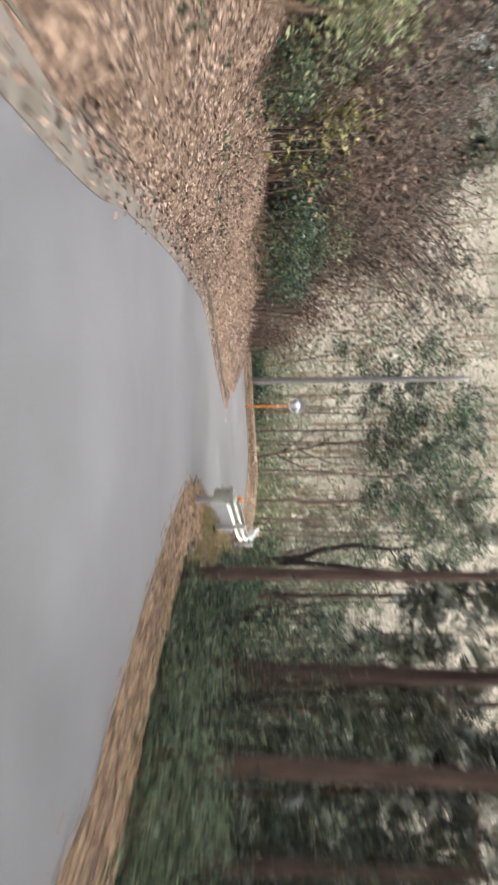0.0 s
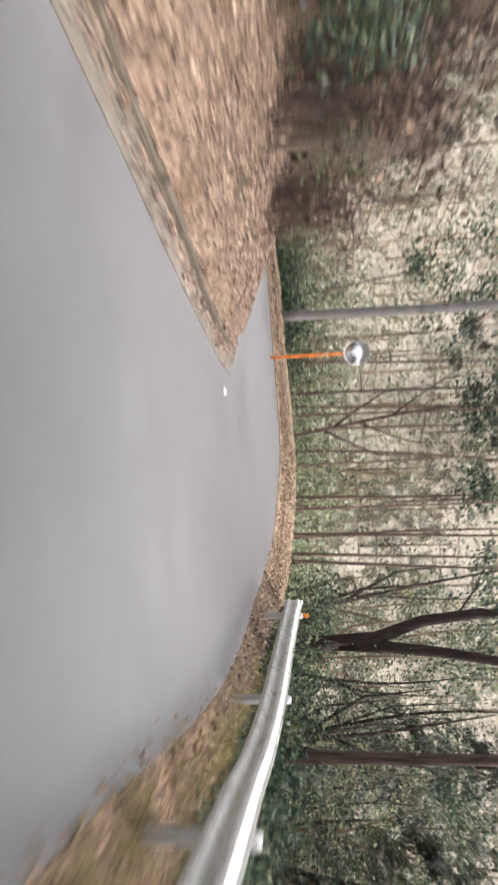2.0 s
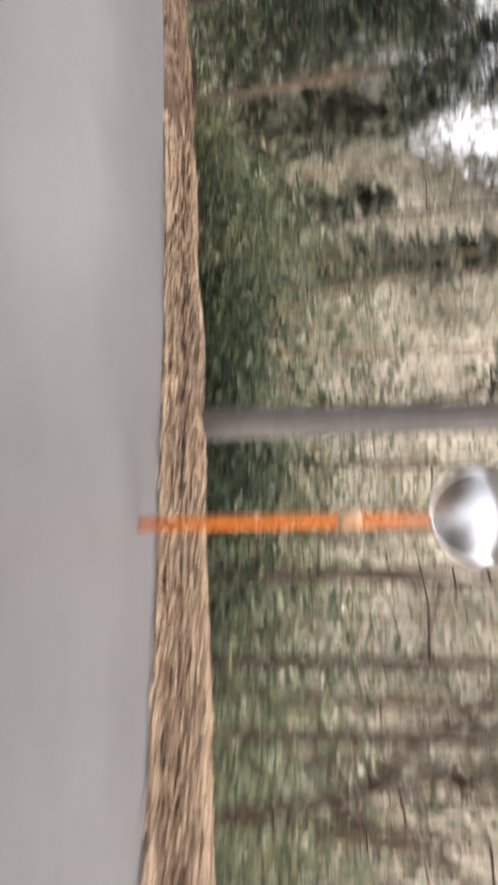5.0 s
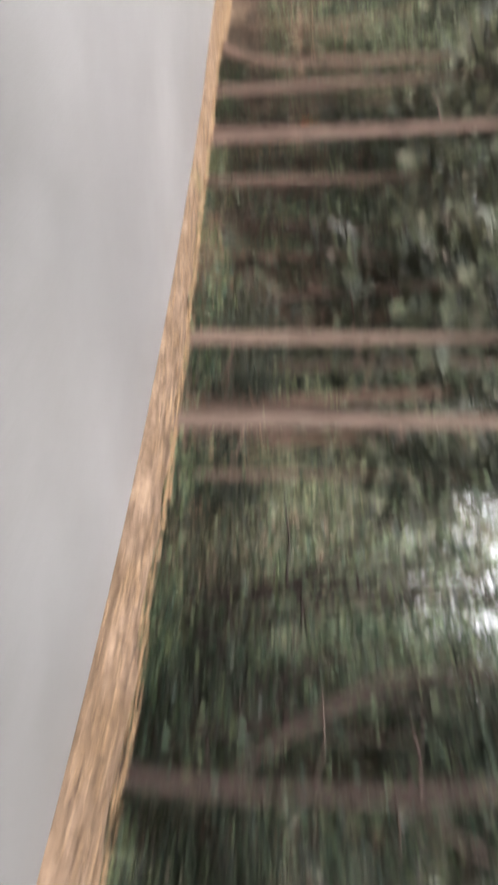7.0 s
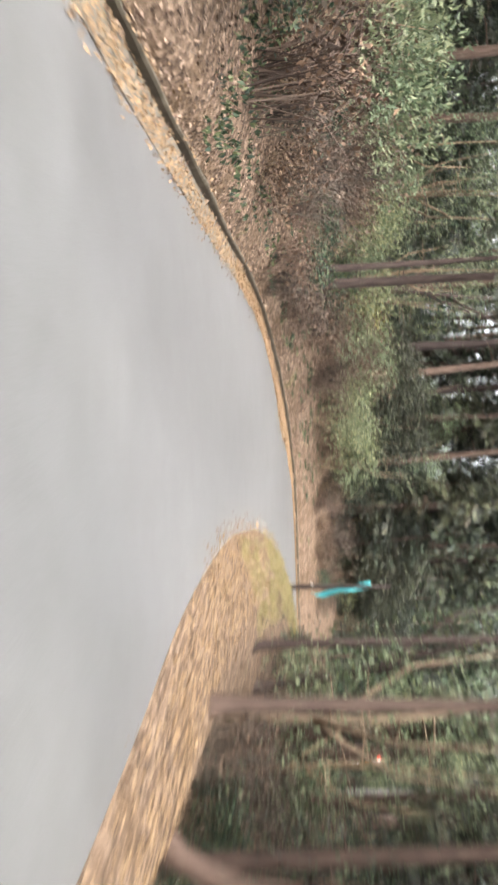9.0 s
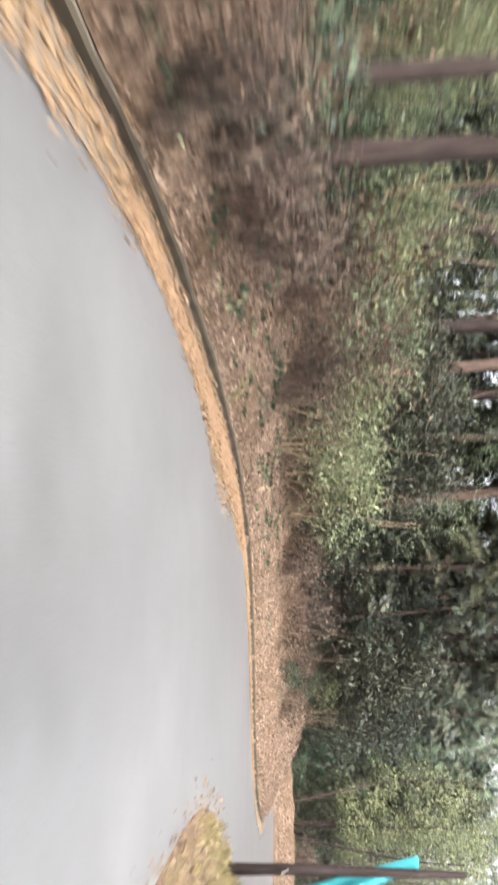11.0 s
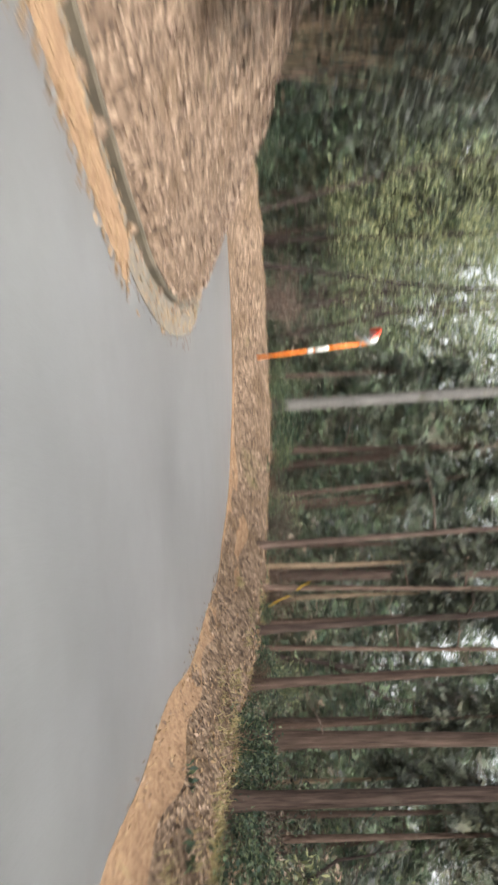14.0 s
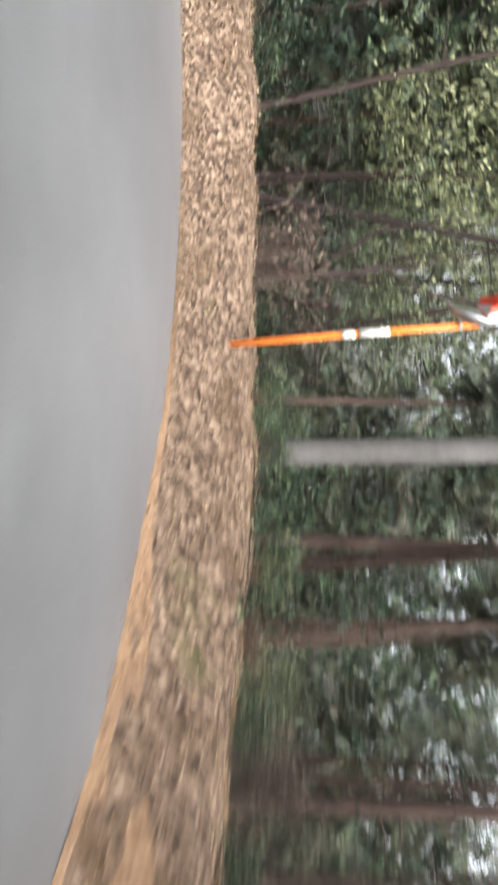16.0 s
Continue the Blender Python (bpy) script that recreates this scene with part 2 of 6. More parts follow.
ORANGE = paint("orange_paint", (0.82, 0.22, 0.03), (0.5, 0.22, 0.1), 0.45, 0.0, 0.7)
REDDISH = paint("red_paint", (0.75, 0.06, 0.02), (0.5, 0.12, 0.06), 0.45, 0.0, 0.72)
FADED = paint("faded_orange_band", (0.8, 0.42, 0.22), (0.6, 0.4, 0.26), 0.5, 0.0, 0.6)
WHITE = paint("white_paint", (0.78, 0.77, 0.73), (0.5, 0.47, 0.4), 0.45, 0.0, 0.7)
GREYTEXT = paint("grey_print", (0.16, 0.16, 0.17), (0.3, 0.3, 0.3), 0.6)
REDTEXT = paint("red_print", (0.6, 0.08, 0.06), (0.4, 0.2, 0.15), 0.6)
AMBER = paint("amber_reflector", (0.9, 0.25, 0.02), (0.6, 0.25, 0.08), 0.25, 0.0, 0.8)
TEAL = paint("teal_cloth", (0.03, 0.25, 0.28), (0.06, 0.3, 0.32), 0.75, 0.0, 0.55)
YELLOW = paint("yellow_tape", (0.5, 0.31, 0.03), (0.4, 0.26, 0.06), 0.5)
STEEL = paint("galvanised_steel", (0.45, 0.45, 0.44), (0.3, 0.29, 0.27), 0.45, 0.7)
mirror_nodes = Nodes("mirror_face", 0.24, 0.5, 1.0)
MIRROR = mirror_nodes.color((0.86, 0.87, 0.88)).m

# ---- plan of the road: its two edges and its fall ----
LEFT = [(-0.9, -16), (-1.2, -5), (-1.6, 4), (-2.0, 6.8), (-2.45, 10.3), (-2.75, 14), (-2.85, 16.5), (-2.45, 19), (-1.95, 21.5), (-1.5, 24), (-1.15, 26.3),
        (-1.3, 27.9), (-1.75, 29.2), (-2.6, 30.7), (-3.9, 31.9), (-5.8, 32.8), (-8, 33.2), (-10.5, 33.1), (-13.2, 32.5), (-16, 31.4), (-19.5, 29.9),
        (-22.6, 28.4), (-25.4, 27.1), (-28.5, 25.6), (-31, 24.5), (-34, 23.2), (-37, 22.2), (-41, 21.5), (-45, 21.15), (-48.5, 21.2), (-51.5, 21.8),
        (-54.3, 23.3), (-56.4, 25.1), (-58.6, 26.6), (-61.2, 27.5), (-63.6, 27.6), (-65.6, 26.7), (-67.2, 24.2), (-68.5, 19), (-69, 11), (-69.5, 0)]
RIGHT = [(3.0, -16), (2.6, -5), (2.2, 4), (1.9, 5.5), (1.45, 7.2), (1.1, 9), (0.75, 11), (0.62, 13), (0.85, 15.2), (1.4, 17.6), (2.02, 20), (2.58, 22.8),
         (2.83, 25), (2.84, 27), (2.75, 29.1), (2.6, 31), (2.1, 33.2), (1.1, 35), (-0.6, 36.1), (-2.3, 37), (-4, 37.8), (-6, 38.2), (-8.3, 38.5), (-10.3, 38.4),
         (-12.4, 37.9), (-14.6, 37.2), (-17.1, 36.2), (-19.6, 35.1), (-22.2, 33.9), (-24.2, 32.8), (-26.6, 31.5), (-28.9, 30.1), (-32.2, 28.5), (-35, 27.5),
         (-37.9, 26.7), (-41.5, 26.2), (-44.5, 26.9), (-47.5, 27.9), (-51.9, 28.9), (-56, 30.1), (-59.7, 31.4), (-63, 32.1), (-66, 32.0), (-68.4, 31.2)]
RIGHT_END = [(-70.2, 30.2), (-72, 28.4), (-73.1, 26.3), (-73.8, 23), (-74.3, 16), (-74.6, 8), (-75, 0)]
FALL = [(0.9, -16, 2.2), (0, 0, 0.18), (-0.4, 3.5, -0.25), (-0.75, 7.1, -0.71), (-0.8, 10.3, -1.17), (-0.7, 13.7, -1.63), (-0.5, 17.3, -2.13), (-0.15, 20.6, -2.55),
        (0.2, 24.3, -3.02), (0.2, 26.8, -3.31), (-0.3, 29.1, -3.56), (-1.6, 31.5, -3.84), (-4.2, 33.7, -4.18), (-6.6, 34.8, -4.42), (-9.4, 35.2, -4.66), (-12.4, 34.9, -4.94),
        (-15.5, 34.2, -5.21), (-19.1, 32.8, -5.58), (-24.5, 29.9, -6.12), (-29.2, 27.2, -6.49), (-35, 24.8, -6.7), (-41.2, 23.8, -6.82), (-47.5, 24.4, -7.07), (-53.2, 26.2, -7.5),
        (-58.7, 28.3, -7.8), (-65, 29.6, -7.9), (-69.5, 27.5, -8.0), (-71.2, 22, -8.25), (-72, 0, -9.5)]


def curve_through(pts, step):
    """A smooth line through the points, cut into even steps."""
    p = np.array(pts, float)
    p = np.vstack([2 * p[0] - p[1], p, 2 * p[-1] - p[-2]])
    out = []
    for i in range(1, len(p) - 2):
        a, b, c, d = p[i - 1 : i + 3]
        for u in np.linspace(0, 1, 24, endpoint=False):
            out.append(0.5 * (2 * b + (c - a) * u + (2 * a - 5 * b + 4 * c - d) * u**2 + (3 * b - a - 3 * c + d) * u**3))
    out = np.array(out + [p[-2]])
    s = np.r_[0, np.cumsum(np.linalg.norm(np.diff(out[:, :2], axis=0), axis=1))]
    at = np.arange(0, s[-1], step)
    return np.stack([np.interp(at, s, out[:, k]) for k in range(out.shape[1])], 1)


EDGE_L, EDGE_R, AXIS = curve_through(LEFT, 0.25), curve_through(RIGHT + RIGHT_END, 0.25), curve_through(FALL, 0.5)


def tangents(c):
    t = np.gradient(c[:, :2], axis=0)
    return t / np.linalg.norm(t, axis=1)[:, None]


TAN_L, TAN_R = tangents(EDGE_L), tangents(EDGE_R)
N_L = np.stack([-TAN_L[:, 1], TAN_L[:, 0]], 1)  # away from the road, uphill
N_R = np.stack([TAN_R[:, 1], -TAN_R[:, 0]], 1)  # away from the road, downhill


def banking(p):
    """How far the outer side of the first bend is raised."""
    x, y = np.atleast_2d(p)[:, :2].T
    u, v, w = (np.clip(q, 0, 1) for q in ((x - 0.3) / 2.3, (y - 16) / 6, (35 - y) / 5))
    return 0.15 * u * u * (3 - 2 * u) * v * v * (3 - 2 * v) * w * w * (3 - 2 * w)


def road_z(p):
    """The height of the roadway at, or level with, each point."""
    p = np.atleast_2d(p)
    out = np.empty(len(p))
    for i in range(0, len(p), 8000):
        q = p[i : i + 8000, None, :2] - AXIS[None, :, :2]
        d = np.hypot(q[..., 0], q[..., 1])
        m = d.min(1, keepdims=True)
        w = np.exp(-(d - m) / (1.2 + 0.35 * m))
        out[i : i + 8000] = (w * AXIS[None, :, 2]).sum(1) / w.sum(1)
    # the outside of the first bend is banked up
    return out + banking(p) + 0.12 * np.exp(-((p[:, 0] - 1.8) ** 2 + (p[:, 1] - 37) ** 2) / 14) - 0.07 * np.exp(-((p[:, 0] + 4) ** 2 + (p[:, 1] - 38.3) ** 2) / 16)


def off_road(p):
    """For each point: metres beyond the nearest edge (less than 0 on the roadway), whether that edge is the downhill one, and its number on it."""
    p = np.atleast_2d(p)[:, :2]
    d, down, num = np.empty(len(p)), np.empty(len(p), bool), np.empty(len(p), int)
    for i in range(0, len(p), 6000):
        q = p[i : i + 6000]
        res = []
        for e, n in ((EDGE_L, N_L), (EDGE_R, N_R)):
            v = q[:, None] - e[None]
            dd = np.hypot(v[..., 0], v[..., 1])
            k = dd.argmin(1)
            r = np.arange(len(q))
            res.append((dd[r, k], k, (v[r, k] * n[k]).sum(1)))
        (dl, kl, sl), (dr, kr, sr) = res
        right = dr < dl
        s = np.where(right, sr, sl)
        d[i : i + 6000] = np.where(s > 0, np.where(right, dr, dl), -np.where(right, dr, dl))
        down[i : i + 6000], num[i : i + 6000] = right, np.where(right, kr, kl)
    return d, down, num


def wobble(x, y, size, seed=0.0):
    """A cheap smooth unevenness between -1 and 1."""
    a = x / size + seed
    b = y / size - seed * 1.7
    return (np.sin(a * 1.9 + 1.3 * np.sin(b * 1.1)) + np.sin(b * 2.3 + 1.7 * np.sin(a * 0.9 + 2)) + np.sin((a + b) * 1.3 + seed)) / 3


def smooth(a, b, x):
    u = np.clip((x - a) / (b - a), 0, 1)
    return u * u * (3 - 2 * u)


# the downhill verge along its edge: metres along, bank height, bank width, fall beyond
s_r = np.r_[0, np.cumsum(np.linalg.norm(np.diff(EDGE_R, axis=0), axis=1))]


def along_r(x, y):
    return s_r[np.hypot(EDGE_R[:, 0] - x, EDGE_R[:, 1] - y).argmin()]


VERGE = [(0, 0.06, 0.7, 0.9), (along_r(0.7, 12), 0.06, 0.7, 0.9), (along_r(1.1, 16.2), 0.04, 1.4, 0.9), (along_r(2.1, 20), 0.07, 0.6, 0.9), (along_r(2.6, 23.5), 0.12, 0.55, 0.9), (along_r(2.84, 27), 0.24, 0.5, 0.8), (along_r(2.75, 29.1), 0.24, 0.6, 0.7), (along_r(2, 33.4), 0.26, 1.0, 0.5),
         (along_r(-6, 38.2), 0.2, 0.66, 0.6), (along_r(-14.6, 37.2), 0.14, 0.52, 0.75), (along_r(-20, 35), 0.09, 0.48, 0.8), (along_r(-26, 31.9), 0.06, 0.62, 0.6), (along_r(-28.5, 30.4), 0.05, 1.4, 0.5), (along_r(-31, 29), 0.1, 1.5, 0.5), (along_r(-38, 26.7), 0.3, 1.6, 0.3),
         (along_r(-44.5, 26.9), 0.3, 1.6, 0.3), (along_r(-52, 29), 0.35, 1.4, 0.35), (along_r(-58, 30.8), 0.42, 1.2, 0.3), (along_r(-61, 31.8), 0.55, 0.95, 0.3), (along_r(-63.5, 32.1), 0.68, 0.85, 0.3), (along_r(-66, 32), 0.78, 0.95, 0.25), (along_r(-72, 28), 0.85, 1.5, 0.2), (900, 0.85, 1.9, 0.2)]
V_S, V_H, V_W, V_F = np.array(VERGE).T


def ground_z(p):
    """The height of the ground, with the banks, the valley and the hills round it."""
    p = np.atleast_2d(np.asarray(p, float))[:, :2]
    d, down, num = off_road(p)
    z = road_z(p)
    x, y = p.T
    s = s_r[np.where(down, num, 0)]
    h, w, f = np.interp(s, V_S, V_H), np.interp(s, V_S, V_W), np.interp(s, V_S, V_F)
    rise = h * smooth(0.02, w * 0.75, d) * (1 + 0.13 * wobble(x, y, 0.55, 2.0) + 0.12 * wobble(x, y, 1.7, 4.0))
    over = np.maximum(d - w, 0)
    dip = 6.5 * (1 - np.exp(-f * over / 6.5))
    downhill = rise - dip + 0.25 * wobble(x, y, 3.1) * smooth(w, w + 4, d)
    steep = 1 + 0.35 * smooth(-30, -35, x) * smooth(-50, -44, x)
    bank = 0.05 + 0.1 * smooth(0.35, 0.6, d) + 0.46 * steep * np.clip(d - 0.45, 0, 2.5) + 0.17 * np.clip(d - 2.95, 0, 60)
    uphill = np.where(d < 0.56, -0.1, bank + 0.05) + (0.07 * wobble(x, y, 0.7, 5.0) + 0.22 * wobble(x, y, 2.7)) * smooth(0.5, 3, d)
    hills = (0.1 + 0.9 * smooth(-10, 25, x + 0.45 * (y - 38) + 22)) * (30 + 30 * smooth(45, 100, y)) * smooth(26, 120, d) * (1 + 0.25 * wobble(x, y, 55)) + 9 * smooth(120, 400, d) * wobble(x, y, 160, 3)
    return z + np.where(d < 0, -0.08, np.where(down, downhill + hills, uphill + 0.3 * hills))


# ---- building helpers ----


def mesh_of(name, verts, faces, material, uvless=True, smooth_faces=False):
    me = bpy.data.meshes.new(name)
    me.from_pydata(np.asarray(verts, float).tolist(), [], [tuple(int(i) for i in fc) for fc in faces])
    me.materials.append(material)
    if smooth_faces:
        me.polygons.foreach_set("use_smooth", [True] * len(me.polygons))
    me.update()
    return me


def quads_mesh(name, verts, material):
    """A mesh of loose four-cornered leaves; verts come four by four."""
    verts = np.asarray(verts, np.float32).reshape(-1, 3)
    n = len(verts) // 4
    me = bpy.data.meshes.new(name)
    me.vertices.add(4 * n)
    me.vertices.foreach_set("co", verts.ravel())
    me.loops.add(4 * n)
    me.loops.foreach_set("vertex_index", np.arange(4 * n, dtype=np.int32))
    me.polygons.add(n)
    me.polygons.foreach_set("loop_start", np.arange(0, 4 * n, 4, dtype=np.int32))
    me.polygons.foreach_set("loop_total", np.full(n, 4, np.int32))
    me.materials.append(material)
    me.update(calc_edges=True)
    return me


def thing(name, label, category, group="", kind="", at=None):
    ob = tagged(new(name), label, category, group, kind)
    if at is not None:
        ob.matrix_world = at
    return ob


def part(name, me, parent, label="", kind=""):
    ob = new(name, me)
    ob.parent = parent
    return tagged(ob, label, kind=kind)


def bm_mesh(name, bm, material, smooth_faces=False):
    me = bpy.data.meshes.new(name)
    bmesh.ops.recalc_face_normals(bm, faces=bm.faces[:])
    bm.to_mesh(me)
    bm.free()
    me.materials.append(material)
    if smooth_faces:
        me.polygons.foreach_set("use_smooth", [True] * len(me.polygons))
    return me


def tube(path, radii, sides=8, cap=True):
    """Verts and faces of a round bar along a path."""
    path, radii = np.asarray(path, float), np.broadcast_to(radii, len(path))
    t = np.gradient(path, axis=0)
    t /= np.linalg.norm(t, axis=1)[:, None] + 1e-9
    ref = np.where(np.abs(t[:, 2:3]) > 0.8, [[1.0, 0, 0]], [[0, 0, 1.0]])
    a = np.cross(t, ref)
    a /= np.linalg.norm(a, axis=1)[:, None]
    b = np.cross(t, a)
    ang = np.arange(sides) * 2 * np.pi / sides
    v = (path[:, None] + radii[:, None, None] * (np.cos(ang)[None, :, None] * a[:, None] + np.sin(ang)[None, :, None] * b[:, None])).reshape(-1, 3)
    fc = [(r * sides + k, r * sides + (k + 1) % sides, (r + 1) * sides + (k + 1) % sides, (r + 1) * sides + k) for r in range(len(path) - 1) for k in range(sides)]
    if cap:
        fc += [tuple(range(sides))[::-1], tuple(range((len(path) - 1) * sides, len(path) * sides))]
    return v, fc


def joined(pieces):
    vs, fs, n = [], [], 0
    for v, fc in pieces:
        vs.append(v)
        fs += [tuple(i + n for i in q) for q in fc]
        n += len(v)
    return np.vstack(vs), fs


def blades(rng, centre, size, aspect, flat=0.0, ahead=None):
    """Leaf shapes: one folded four-cornered leaf at each centre."""
    n = len(centre)
    d = rng.normal(size=(n, 3)) if ahead is None else ahead + 0.35 * rng.normal(size=(n, 3))
    d[:, 2] *= 1 - flat
    d /= np.linalg.norm(d, axis=1)[:, None] + 1e-9
    u = rng.normal(size=(n, 3))
    u[:, :2] *= 1 - flat
    side = np.cross(d, u)
    side /= np.linalg.norm(side, axis=1)[:, None] + 1e-9
    up = np.cross(side, d)
    ln = size * rng.uniform(0.6, 1.3, n)[:, None]
    w = ln * aspect * rng.uniform(0.8, 1.2, n)[:, None]
    c = np.asarray(centre)
    base, tip = c - d * ln * 0.5, c + d * ln * 0.5 - up * ln * 0.12
    return np.stack([base, c + side * w * 0.5 + up * ln * 0.1, tip, c - side * w * 0.5 + up * ln * 0.1], 1)


# ---- ground and roadway ----
far_out = np.array([3, 6, 10, 15, 22, 32, 46, 66, 95, 140, 200, 300, 450, 700, 1100, 1700, 2600.0])
gx = np.r_[-95 - far_out[::-1], np.arange(-95, 24, 0.4), 24 + far_out]
gy = np.r_[-18 - far_out[::-1], np.arange(-18, 62, 0.4), 62 + far_out]
GX, GY = np.meshgrid(gx, gy)
flat_pts = np.stack([GX.ravel(), GY.ravel()], 1)
g_verts = np.column_stack([flat_pts, ground_z(flat_pts)])
nx, ny = len(gx), len(gy)
ii = (np.arange(ny - 1)[:, None] * nx + np.arange(nx - 1)[None]).ravel()
ground_me = bpy.data.meshes.new("ground")
ground_me.from_pydata(g_verts.tolist(), [], np.stack([ii, ii + 1, ii + nx + 1, ii + nx], 1).tolist())
ground_me.materials.append(GROUND)
ground_me.polygons.foreach_set("use_smooth", [True] * len(ground_me.polygons))
tagged(new("ground", ground_me), "brown leaf-strewn forest soil on a wooded hillside", "ground", kind="structure")


def strip(rows):
    """Verts and faces of a band; each row is one line of points along it."""
    v = np.vstack(rows)
    n, m = len(rows[0]), len(rows)
    return v, [(r * n + k, r * n + k + 1, (r + 1) * n + k + 1, (r + 1) * n + k) for r in range(m - 1) for k in range(n - 1)]


# the roadway: lines across from edge to edge, matched by even steps along both
u = np.linspace(0, 1, 520)


def match(edge, marks):
    """Even stations between marks."""
    s = np.interp(u, np.linspace(0, 1, len(marks)), marks)
    return np.stack([np.interp(s, np.arange(len(edge)), edge[:, k]) for k in range(2)], 1)


def mark(edge, *xy):
    return [int(np.hypot(edge[:, 0] - x, edge[:, 1] - y).argmin()) for x, y in xy]


mk_l = [0, *mark(EDGE_L, (-2.0, 6.8), (-2.85, 16.5), (-1.15, 26.3), (-2.6, 30.7), (-5.8, 32.8), (-10.5, 33.1), (-16, 31.4), (-25.4, 27.1), (-34, 23.2), (-41, 21.5), (-48.5, 21.2), (-56.4, 25.1), (-63.6, 27.6), (-65.6, 26.7), (-67.2, 24.2)), len(EDGE_L) - 1]
mk_r = [0, *mark(EDGE_R, (1.5, 7.0), (1.2, 16.8), (3.1, 26.3), (2.1, 33.2), (-4, 37.8), (-10.3, 38.4), (-17.1, 36.2), (-28, 30.6), (-36, 27.2), (-42, 26.2), (-48.5, 28.1), (-59.7, 31.4), (-66, 32.0), (-70.2, 30.2), (-73.1, 26.3)), len(EDGE_R) - 1]
ml, mr = match(EDGE_L, mk_l), match(EDGE_R, mk_r)
rows = []
for q in np.linspace(0, 1, 9):
    p = ml * (1 - q) + mr * q
    rows.append(np.column_stack([p, road_z(p) + 0.03 * (1 - (2 * q - 1) ** 2)]))
v, fc = strip(rows)
tagged(new("road", mesh_of("road", v, fc, ASPHALT, smooth_faces=True)), "pale grey worn asphalt of a narrow mountain road", "road", kind="structure")


def edge_band(edge, normal, lo, hi, offs):
    """Lines along a stretch of an edge, at (metres out, metres up)."""
    e, n = edge[lo:hi], normal[lo:hi]
    out = []
    for o, z in offs:
        p = e + n * o
        out.append(np.column_stack([p, road_z(p) + z]))
    return out


lo, hi = 0, mark(EDGE_L, (-67.2, 24.2))[0]
v, fc = strip(edge_band(EDGE_L, N_L, lo, hi, [(-0.03, -0.05), (-0.03, 0.012), (0.18, 0.004), (0.37, 0.02), (0.37, -0.1)]))
tagged(new("gutter", mesh_of("gutter", v, fc, GUTTER)), "weathered concrete gutter along the uphill road edge", "gutter", kind="structure")


def kerb_top(p):
    """How far the kerb stands above the road."""
    x, y = np.atleast_2d(p)[:, :2].T
    return (0.055 + 0.06 * smooth(-12, -26, x) + 0.05 * smooth(12, 18, y) * smooth(-16, -10, x)) * (1 + 0.16 * wobble(x, y, 1.3, 3.0) + 0.1 * wobble(x, y, 0.35, 1.0))


rows = []
for o, u in [(0.372, -1.0), (0.376, 0.8), (0.39, 1.0), (0.43, 1.0), (0.465, 0.85), (0.475, -1.0)]:
    p = EDGE_L[lo:hi] + N_L[lo:hi] * o
    rows.append(np.column_stack([p + N_L[lo:hi] * (0.012 * wobble(p[:, 0], p[:, 1], 0.6, 2.0))[:, None], road_z(p) + (u * kerb_top(p) if u > 0 else -0.1)]))
v, fc = strip(rows)
tagged(new("kerb", mesh_of("kerb", v, fc, KERB, smooth_faces=False)), "low mossy concrete kerb, coloured dark as if shadowed, under a leafy bank", "kerb", kind="structure")
# the leafy foot of the bank, from the back of the kerb up to the slope
rows = []
for o, lift in [(0.455, None), (0.5, None), (0.6, 0.012), (0.8, 0.012), (1.1, -0.03)]:
    p = EDGE_L[lo:hi] + N_L[lo:hi] * o
    rows.append(np.column_stack([p, road_z(p) + kerb_top(p) * 0.96 + (o - 0.455) * 0.6 if lift is None else ground_z(p) + lift]))
v, fc = strip(rows)
tagged(new("bank_foot", mesh_of("bank_foot", v, fc, GROUND, smooth_faces=True)), "leaf-covered foot of the bank behind the kerb", "bank", kind="structure")

# ---- roadside things ----


def frame_at(x, y, z=None, turn=0.0, sink=0.0):
    return pose(x, y, (float(ground_z((x, y))[0]) if z is None else z) - sink, 0, 0, turn)


def lathe(profile, sides=24):
    """Verts and faces of a turned shape; profile rows are (radius, height)."""
    ang = np.arange(sides) * 2 * np.pi / sides
    v = np.array([(r * math.cos(a), r * math.sin(a), z) for r, z in profile for a in ang])
    fc = [(i * sides + k, i * sides + (k + 1) % sides, (i + 1) * sides + (k + 1) % sides, (i + 1) * sides + k) for i in range(len(profile) - 1) for k in range(sides)]
    return v, fc


def turned(m, vf):
    v, fc = vf
    m = np.array(m)
    return v @ m[:3, :3].T + m[:3, 3], fc


def box_piece(sx, sy, sz, m):
    v = np.array([(x * sx / 2, y * sy / 2, z * sz / 2) for x in (-1, 1) for y in (-1, 1) for z in (-1, 1)])
    return turned(m, (v, [(0, 1, 3, 2), (4, 6, 7, 5), (0, 4, 5, 1), (2, 3, 7, 6), (0, 2, 6, 4), (1, 5, 7, 3)]))


def sleeve(r, z0, z1, lean=(0, 0)):
    return tube([(lean[0] * z, lean[1] * z, z) for z in np.linspace(z0, z1, 4)], r, 16)


